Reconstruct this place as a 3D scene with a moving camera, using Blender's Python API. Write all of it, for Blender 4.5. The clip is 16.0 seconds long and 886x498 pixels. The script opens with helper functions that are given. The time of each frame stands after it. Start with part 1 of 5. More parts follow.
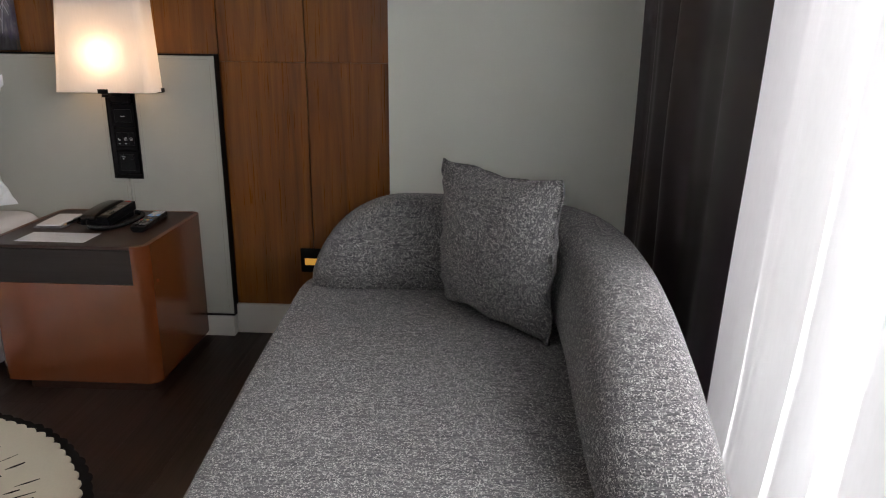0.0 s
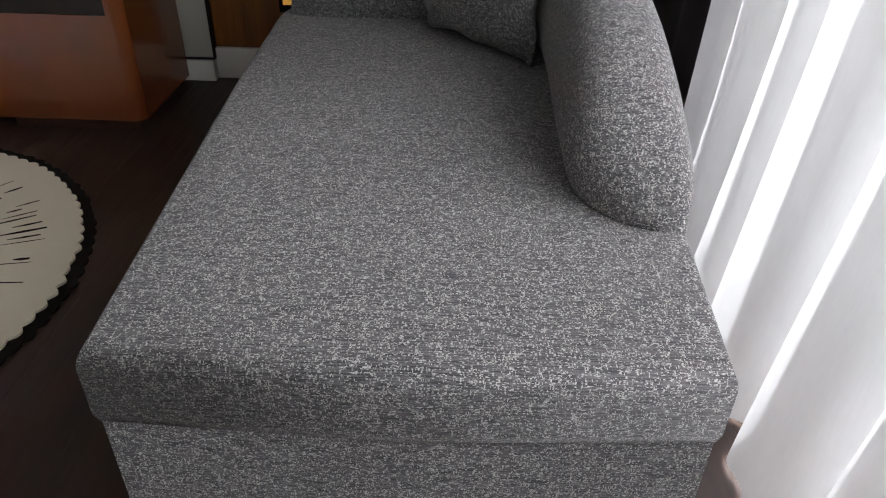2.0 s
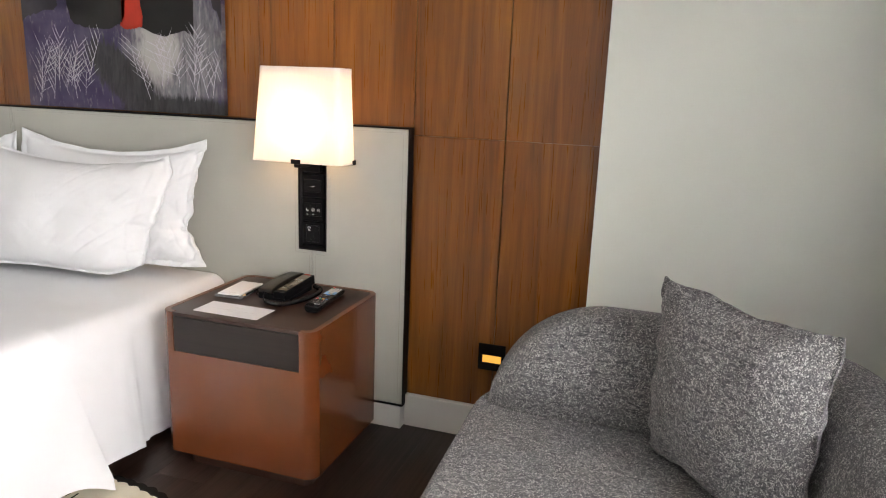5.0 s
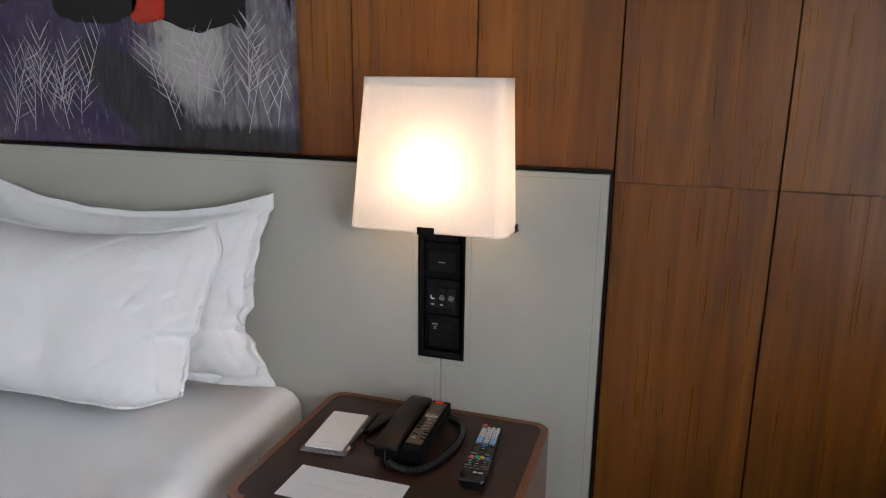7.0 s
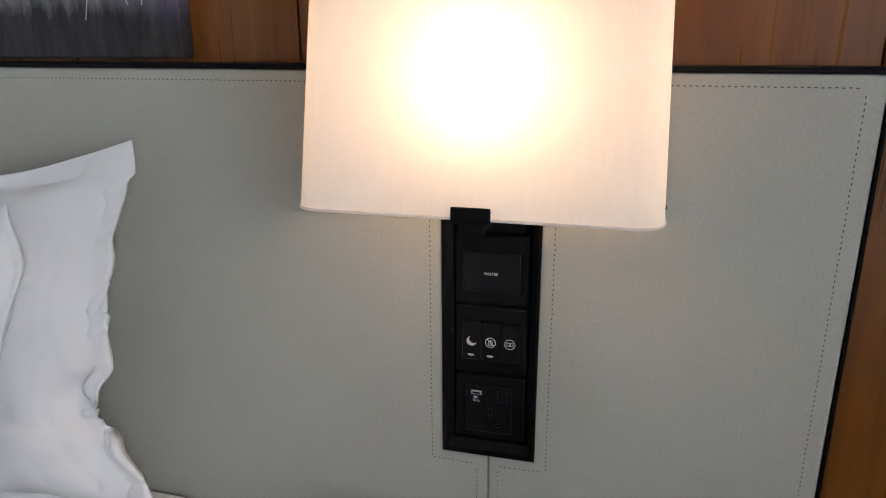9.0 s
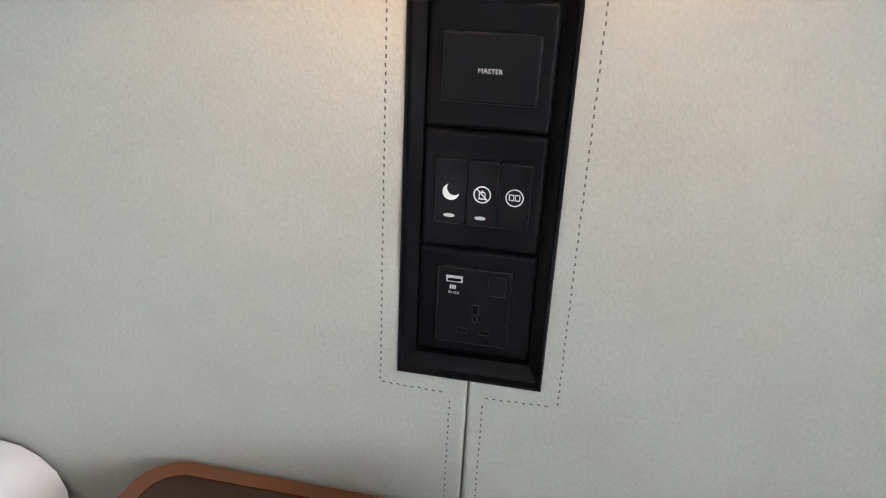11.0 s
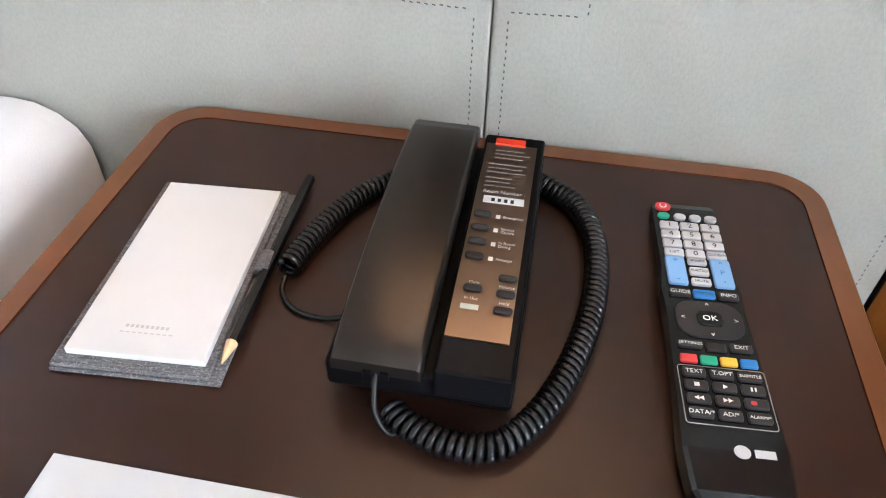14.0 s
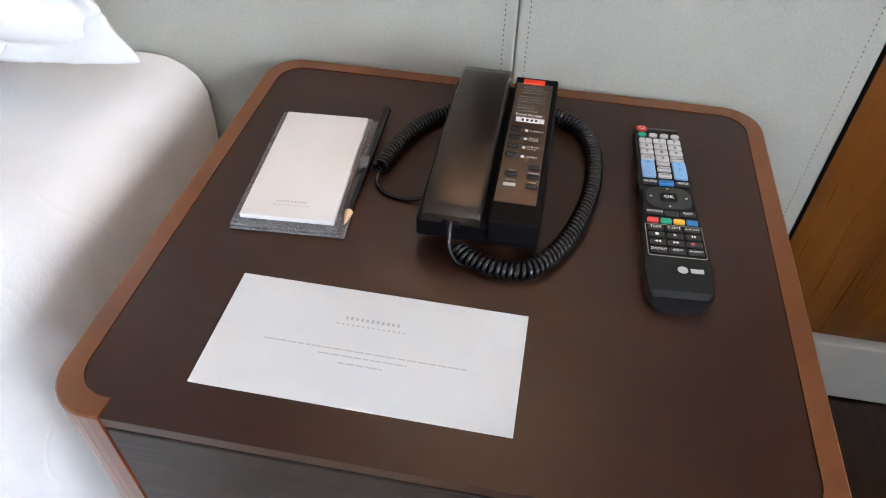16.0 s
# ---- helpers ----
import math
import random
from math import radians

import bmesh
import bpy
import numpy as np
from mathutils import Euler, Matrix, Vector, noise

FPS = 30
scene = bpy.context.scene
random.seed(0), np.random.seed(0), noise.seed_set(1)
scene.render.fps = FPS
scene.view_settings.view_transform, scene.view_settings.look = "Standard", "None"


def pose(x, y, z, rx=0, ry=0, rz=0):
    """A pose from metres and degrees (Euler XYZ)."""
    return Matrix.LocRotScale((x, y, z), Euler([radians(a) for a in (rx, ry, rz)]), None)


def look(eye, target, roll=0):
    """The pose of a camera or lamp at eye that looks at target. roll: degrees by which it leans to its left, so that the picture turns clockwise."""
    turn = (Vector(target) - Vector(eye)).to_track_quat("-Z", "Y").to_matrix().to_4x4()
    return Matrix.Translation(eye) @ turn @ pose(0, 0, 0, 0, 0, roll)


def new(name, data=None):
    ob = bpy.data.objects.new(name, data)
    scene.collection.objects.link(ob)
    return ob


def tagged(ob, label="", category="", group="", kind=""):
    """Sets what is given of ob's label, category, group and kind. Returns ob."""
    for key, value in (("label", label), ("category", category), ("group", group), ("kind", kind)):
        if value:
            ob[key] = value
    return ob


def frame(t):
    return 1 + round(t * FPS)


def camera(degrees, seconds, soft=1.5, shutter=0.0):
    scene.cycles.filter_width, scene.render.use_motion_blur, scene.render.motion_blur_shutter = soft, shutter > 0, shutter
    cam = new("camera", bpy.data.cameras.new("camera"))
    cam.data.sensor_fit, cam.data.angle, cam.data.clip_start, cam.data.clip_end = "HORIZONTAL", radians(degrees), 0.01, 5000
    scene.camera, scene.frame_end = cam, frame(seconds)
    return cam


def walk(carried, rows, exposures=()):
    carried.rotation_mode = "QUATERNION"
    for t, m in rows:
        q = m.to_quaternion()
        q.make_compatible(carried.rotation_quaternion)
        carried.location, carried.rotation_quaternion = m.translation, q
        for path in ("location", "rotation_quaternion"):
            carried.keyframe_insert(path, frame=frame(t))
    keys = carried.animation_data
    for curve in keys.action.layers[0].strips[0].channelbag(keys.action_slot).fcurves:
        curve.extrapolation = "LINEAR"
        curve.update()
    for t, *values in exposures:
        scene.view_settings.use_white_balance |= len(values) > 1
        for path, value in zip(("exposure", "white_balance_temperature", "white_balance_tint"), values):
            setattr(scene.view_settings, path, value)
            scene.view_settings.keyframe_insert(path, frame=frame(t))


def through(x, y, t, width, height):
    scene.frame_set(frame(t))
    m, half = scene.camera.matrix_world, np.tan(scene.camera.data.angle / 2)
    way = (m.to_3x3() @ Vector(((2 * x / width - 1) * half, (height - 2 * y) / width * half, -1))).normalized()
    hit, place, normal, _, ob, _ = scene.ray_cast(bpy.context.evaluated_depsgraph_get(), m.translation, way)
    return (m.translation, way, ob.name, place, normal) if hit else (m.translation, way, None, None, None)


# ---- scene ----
cam = camera(64.6, 16.0, soft=1.1)

PATH = [
    (0, (1.418, -2.761, 1.249), (1.327, -0.849, 0.67), 0.6),
    (0.5, (1.418, -2.816, 1.206), (1.402, -0.946, 0.496), 1.2),
    (1, (1.417, -2.832, 1.163), (1.384, -1.022, 0.311), 1.4),
    (1.5, (1.424, -2.847, 1.13), (1.395, -1.098, 0.161), 1.6),
    (2, (1.43, -2.87, 1.096), (1.4, -1.21, -0.018), 1.5),
    (2.5, (1.445, -2.816, 1.138), (1.392, -1.116, 0.084), 1.5),
    (3, (1.453, -2.731, 1.205), (1.411, -0.894, 0.415), 1.4),
    (3.5, (1.452, -2.675, 1.235), (1.387, -0.763, 0.654), 1.7),
    (4, (1.466, -2.571, 1.283), (1.186, -0.655, 0.785), 2.9),
    (4.5, (1.432, -2.477, 1.302), (0.942, -0.588, 0.863), 3.4),
    (5, (1.311, -2.388, 1.319), (0.71, -0.533, 0.873), 2.2),
    (5.2, (1.247, -2.331, 1.327), (0.592, -0.494, 0.882), 1.0),
    (7.3, (0.434, -1.436, 1.379), (-0.161, 0.407, 0.881), 0.5),
    (7.5, (0.394, -1.343, 1.368), (-0.238, 0.474, 0.82), 0.4),
    (8, (0.298, -1.137, 1.335), (-0.318, 0.672, 0.745), 0.6),
    (8.2, (0.259, -1.056, 1.322), (-0.326, 0.762, 0.729), -0.4),
    (10.3, (0.078, -0.536, 1.024), (-0.272, 1.335, 0.41), 2.4),
    (10.5, (0.073, -0.521, 1.012), (-0.269, 1.347, 0.384), 2.3),
    (11, (0.065, -0.5, 0.995), (-0.271, 1.333, 0.266), 2.9),
    (11.5, (0.052, -0.503, 0.98), (-0.254, 1.308, 0.189), 2.7),
    (12, (0.069, -0.495, 0.966), (-0.3, 1.158, -0.098), -0.4),
    (12.5, (0.064, -0.511, 0.933), (-0.283, 1.081, -0.226), -0.3),
    (13, (0.062, -0.522, 0.914), (-0.255, 1.027, -0.312), 0.2),
    (13.5, (0.051, -0.525, 0.909), (-0.206, 0.976, -0.387), 1.3),
    (14, (0.05, -0.538, 0.906), (-0.178, 0.913, -0.452), 1.5),
    (14.5, (0.049, -0.574, 0.907), (-0.157, 0.843, -0.489), 1.4),
    (15, (0.038, -0.625, 0.911), (-0.164, 0.764, -0.514), 1.5),
    (15.5, (0.043, -0.683, 0.941), (-0.168, 0.698, -0.49), 1.3),
    (16, (0.045, -0.753, 1.003), (-0.186, 0.649, -0.404), 1.5),
]
EXPOSURES = [
    (0, -0.05, 6500, 10), (0.5, -0.33, 6450, 10), (1.0, -0.43, 6450, 10), (2.0, -0.5, 6380, 9),
    (2.5, -0.43, 6400, 9), (3.5, -0.32, 6550, 10), (4.0, 0.22, 6850, 10), (4.5, 0.97, 6800, 10),
    (5.0, 1.05, 6760, 10), (5.2, 1.06, 6760, 10), (7.3, 0.17, 6120, 9), (8.1, -0.03, 6080, 9),
    (10.3, 0.63, 6120, 8), (10.5, 0.72, 6090, 8), (11.0, 1.18, 5980, 7), (11.5, 1.24, 5880, 7),
    (13.0, 1.5, 5850, 8), (14.0, 1.73, 5850, 8), (14.5, 1.73, 5850, 8), (15.0, 1.59, 5850, 8),
    (15.5, 1.45, 5850, 8), (16, 1.45, 5850, 7),
]
walk(cam, [(t, look(eye, target, roll)) for t, eye, target, roll in PATH], EXPOSURES)

# ---- world and light ----
world = bpy.data.worlds.new("world")
scene.world = world
world.use_nodes = True
wn = world.node_tree.nodes
sky = wn.new("ShaderNodeTexSky")
sky.sky_type, sky.sun_disc = "NISHITA", False
sky.sun_elevation, sky.sun_rotation = radians(50), radians(60)
sky.dust_density = 4.0
world.node_tree.links.new(sky.outputs[0], wn["Background"].inputs[0])
wn["Background"].inputs[1].default_value = 0.06


def lamp(name, kind, power, colour, m, size=0.1, size_y=None):
    data = bpy.data.lights.new(name, kind)
    data.energy, data.color = power, colour
    if kind == "AREA":
        data.shape, data.size, data.size_y = "RECTANGLE", size, size_y or size
    elif kind == "SUN":
        data.angle = size
    else:
        data.shadow_soft_size = size
    ob = new(name, data)
    ob.matrix_world = m
    return ob


lamp("overcast_sun", "SUN", 0.5, (1.0, 0.97, 0.92), look((8, -2, 8), (0, -2, 0)), radians(60))
WINDOW_LIGHT = 412
daylight = lamp("window_daylight", "AREA", WINDOW_LIGHT, (1.0, 0.982, 1.0), look((2.90, -2.775, 1.75), (0, -2.775, 0.65)), 3.6, 2.3)
daylight.data.spread = radians(125)
BULB = 1.7
lamp("bedside_bulb", "POINT", BULB, (1.0, 0.61, 0.34), pose(0.008, -0.074, 1.175), 0.02)
lamp("night_light_bulb", "POINT", 0.02, (1.0, 0.6, 0.15), pose(0.733, 0.085, 0.351), 0.006)


# ---- materials ----
def shader(name, rough=0.5, metal=0.0, spec=0.5):
    m = bpy.data.materials.new(name)
    m.use_nodes = True
    b = m.node_tree.nodes["Principled BSDF"]
    b.inputs["Roughness"].default_value = rough
    b.inputs["Metallic"].default_value = metal
    b.inputs["Specular IOR Level"].default_value = spec
    return m, m.node_tree, b


def node(tree, kind, **values):
    n = tree.nodes.new("ShaderNode" + kind)
    for key, v in values.items():
        n.inputs[key.replace("_", " ")].default_value = v
    return n


def coords(tree, scale=(1, 1, 1), shift=False):
    """Object coordinates, scaled, with a shift of its own for each object."""
    tc = tree.nodes.new("ShaderNodeTexCoord")
    mp = node(tree, "Mapping", Scale=scale)
    tree.links.new(tc.outputs["Object"], mp.inputs["Vector"])
    if shift:
        info = tree.nodes.new("ShaderNodeObjectInfo")
        mul = tree.nodes.new("ShaderNodeVectorMath")
        mul.operation = "MULTIPLY"
        comb = tree.nodes.new("ShaderNodeCombineXYZ")
        for i in range(3):
            tree.links.new(info.outputs["Random"], comb.inputs[i])
        tree.links.new(comb.outputs[0], mul.inputs[0])
        mul.inputs[1].default_value = (17, 11, 23)
        tree.links.new(mul.outputs[0], mp.inputs["Location"])
    return mp.outputs[0]


def noise_of(tree, vec, scale, detail=3, rough=0.5, distortion=0.0):
    n = node(tree, "TexNoise", Scale=scale, Detail=detail, Roughness=rough, Distortion=distortion)
    tree.links.new(vec, n.inputs["Vector"])
    return n.outputs["Fac"]


def ramp(tree, fac, stops):
    r = tree.nodes.new("ShaderNodeValToRGB")
    while len(r.color_ramp.elements) < len(stops):
        r.color_ramp.elements.new(0.5)
    for e, (p, c) in zip(r.color_ramp.elements, stops):
        e.position, e.color = p, (*c, 1) if len(c) == 3 else c
    tree.links.new(fac, r.inputs[0])
    return r.outputs[0]


def mixed(tree, fac, a, b, mode="MIX"):
    m = tree.nodes.new("ShaderNodeMix")
    m.data_type, m.blend_type = "RGBA", mode
    for sock, v in ((m.inputs[0], fac), (m.inputs[6], a), (m.inputs[7], b)):
        if isinstance(v, (int, float)):
            sock.default_value = v
        elif isinstance(v, tuple):
            sock.default_value = (*v, 1)
        else:
            tree.links.new(v, sock)
    return m.outputs[2]


def bump(tree, bsdf, height, strength=0.2, distance=0.001):
    b = node(tree, "Bump", Strength=strength, Distance=distance)
    tree.links.new(height, b.inputs["Height"])
    tree.links.new(b.outputs[0], bsdf.inputs["Normal"])


def plain(name, colour, rough=0.5, metal=0.0, spec=0.5, vary=0.12, grain=60, relief=0.05):
    """A plain surface with faint unevenness in tone, gloss and relief."""
    m, t, b = shader(name, rough, metal, spec)
    v = coords(t)
    n = noise_of(t, v, grain, 4)
    big = noise_of(t, v, 5, 2)
    dark = tuple(c * (1 - vary) for c in colour)
    light = tuple(min(1, c * (1 + vary)) for c in colour)
    c = mixed(t, n, dark, light)
    c = mixed(t, 0.35, c, ramp(t, big, [(0.3, dark), (0.7, light)]))
    t.links.new(c, b.inputs["Base Color"])
    if relief:
        bump(t, b, n, relief, 0.0005)
    return m


def wood(name, dark, mid, light, axis, rough=0.38, scale=1.0, shift=True, pore=0.20, spec=0.5):
    """Veneer whose grain runs along the given axis, or level round all sides for axis (0, 1)."""
    m, t, b = shader(name, rough, 0, spec)
    along = axis if isinstance(axis, tuple) else (axis,)
    s = [9.0 * scale] * 3
    for k in along:
        s[k] = 0.55 * scale
    v = coords(t, s, shift)
    s2 = [70.0 * scale] * 3
    for k in along:
        s2[k] = 1.6 * scale
    v2 = coords(t, s2, shift)
    figure = noise_of(t, v, 1.1, 5, 0.58, 2.0)
    pores = noise_of(t, v2, 2.2, 3, 0.6)
    c = ramp(t, figure, [(0.28, dark), (0.5, mid), (0.74, light)])
    c = mixed(t, pore, c, ramp(t, pores, [(0.35, dark), (0.62, light)]), "MIX")
    t.links.new(c, b.inputs["Base Color"])
    t.links.new(ramp(t, pores, [(0.3, (rough + 0.5 * pore,) * 3), (0.7, (rough - 0.3 * pore,) * 3)]), b.inputs["Roughness"])
    bump(t, b, pores, 0.4 * pore, 0.0004)
    return m


def tweed(name, dark, mid, fleck, size=1.0):
    """Heathered upholstery: fine level ribs with pale slubs along warp and weft, in loose clusters."""
    m, t, b = shader(name, 0.95, 0, 0.12)
    cluster = noise_of(t, coords(t), 105 / size, 3, 0.7)

    def slubs(cell, share):
        """Cells of the given size, pale where chance and the loose clusters let them be."""
        snap = t.nodes.new("ShaderNodeVectorMath")
        snap.operation = "SNAP"
        t.links.new(coords(t), snap.inputs[0])
        snap.inputs[1].default_value = tuple(c * size for c in cell)
        white = t.nodes.new("ShaderNodeTexWhiteNoise")
        t.links.new(snap.outputs[0], white.inputs["Vector"])
        add = t.nodes.new("ShaderNodeMath")
        add.operation = "MULTIPLY_ADD"
        t.links.new(cluster, add.inputs[0])
        add.inputs[1].default_value = 0.7
        t.links.new(white.outputs["Value"], add.inputs[2])
        low = t.nodes.new("ShaderNodeMath")
        low.operation = "MULTIPLY"
        t.links.new(add.outputs[0], low.inputs[0])
        low.inputs[1].default_value = 0.5
        return ramp(t, low.outputs[0], [(share, (0, 0, 0)), (share + 0.06, (1, 1, 1))])

    fine = noise_of(t, coords(t, (0.07, 1.6, 1.6)), 300 / size, 2, 0.6)
    base = ramp(t, fine, [(0.38, dark), (0.60, mid)])
    f = mixed(t, 1.0, slubs((0.0028, 0.0012, 0.0012), 0.590), slubs((0.0011, 0.0030, 0.0030), 0.610), "LIGHTEN")
    t.links.new(mixed(t, f, base, fleck), b.inputs["Base Color"])
    b.inputs["Sheen Weight"].default_value = 0.12
    bump(t, b, mixed(t, 0.5, fine, f), 0.5, 0.0010)
    return m


def linen(name, colour, wrinkle=9.0, strength=0.35, slant=0.3):
    """White bed linen with soft slanting folds and a few fine creases."""
    m, t, b = shader(name, 0.85, 0, 0.2)
    w = noise_of(t, coords(t, (1, 1, 0.6)), wrinkle, 3, 0.5, 0.6)
    fine = noise_of(t, coords(t), 500, 2)
    tc = t.nodes.new("ShaderNodeTexCoord")
    turn = node(t, "Mapping", Rotation=(0, radians(38), 0), Scale=(1.6, 1.5, 9.0))
    t.links.new(tc.outputs["Object"], turn.inputs["Vector"])
    folds = noise_of(t, turn.outputs[0], 1.5, 3, 0.45, 0.5)
    crease = noise_of(t, coords(t, (1.6, 1.6, 0.7)), 4.0, 2, 0.5, 1.0)
    line = ramp(t, crease, [(0.47, (0, 0, 0)), (0.50, (1, 1, 1)), (0.53, (0, 0, 0))])
    h = mixed(t, slant, w, folds)
    h = mixed(t, 0.05, mixed(t, 0.05, h, line), fine)
    t.links.new(mixed(t, w, tuple(c * 0.97 for c in colour), colour), b.inputs["Base Color"])
    bump(t, b, h, strength, 0.014)
    return m


def leather(name, colour):
    m, t, b = shader(name, 0.55, 0, 0.35)
    v = coords(t, (1.0, 1.0, 0.72))
    vor = node(t, "TexVoronoi", Scale=470.0)
    t.links.new(v, vor.inputs["Vector"])
    n = noise_of(t, v, 330, 3, 0.6)
    big = noise_of(t, coords(t), 3.0, 3)
    h = mixed(t, 0.5, n, vor.outputs["Distance"])
    c = mixed(t, big, tuple(x * 0.94 for x in colour), tuple(x * 1.05 for x in colour))
    c = mixed(t, 0.22, c, ramp(t, n, [(0.35, tuple(x * 0.6 for x in colour)), (0.6, colour)]))
    t.links.new(c, b.inputs["Base Color"])
    bump(t, b, h, 0.42, 0.0009)
    return m


def veil(name, colour, through=0.22, glow=0.55):
    """Thin woven cloth that passes light."""
    m = bpy.data.materials.new(name)
    m.use_nodes = True
    t = m.node_tree
    out = t.nodes["Material Output"]
    t.nodes.remove(t.nodes["Principled BSDF"])
    d, tl, tr = node(t, "BsdfDiffuse"), node(t, "BsdfTranslucent"), node(t, "BsdfTransparent")
    weave = noise_of(t, coords(t, (1, 1, 0.15)), 160, 2)
    c = mixed(t, weave, tuple(x * 0.93 for x in colour), colour)
    t.links.new(c, d.inputs[0]), t.links.new(c, tl.inputs[0])
    m1, m2 = t.nodes.new("ShaderNodeMixShader"), t.nodes.new("ShaderNodeMixShader")
    m1.inputs[0].default_value, m2.inputs[0].default_value = glow, through
    t.links.new(d.outputs[0], m1.inputs[1]), t.links.new(tl.outputs[0], m1.inputs[2])
    t.links.new(m1.outputs[0], m2.inputs[1]), t.links.new(tr.outputs[0], m2.inputs[2])
    t.links.new(m2.outputs[0], out.inputs[0])
    return m


def glowing(name, colour, strength):
    m, t, b = shader(name, 0.4)
    b.inputs["Base Color"].default_value = (*colour, 1)
    b.inputs["Emission Color"].default_value = (*colour, 1)
    b.inputs["Emission Strength"].default_value = strength
    return m


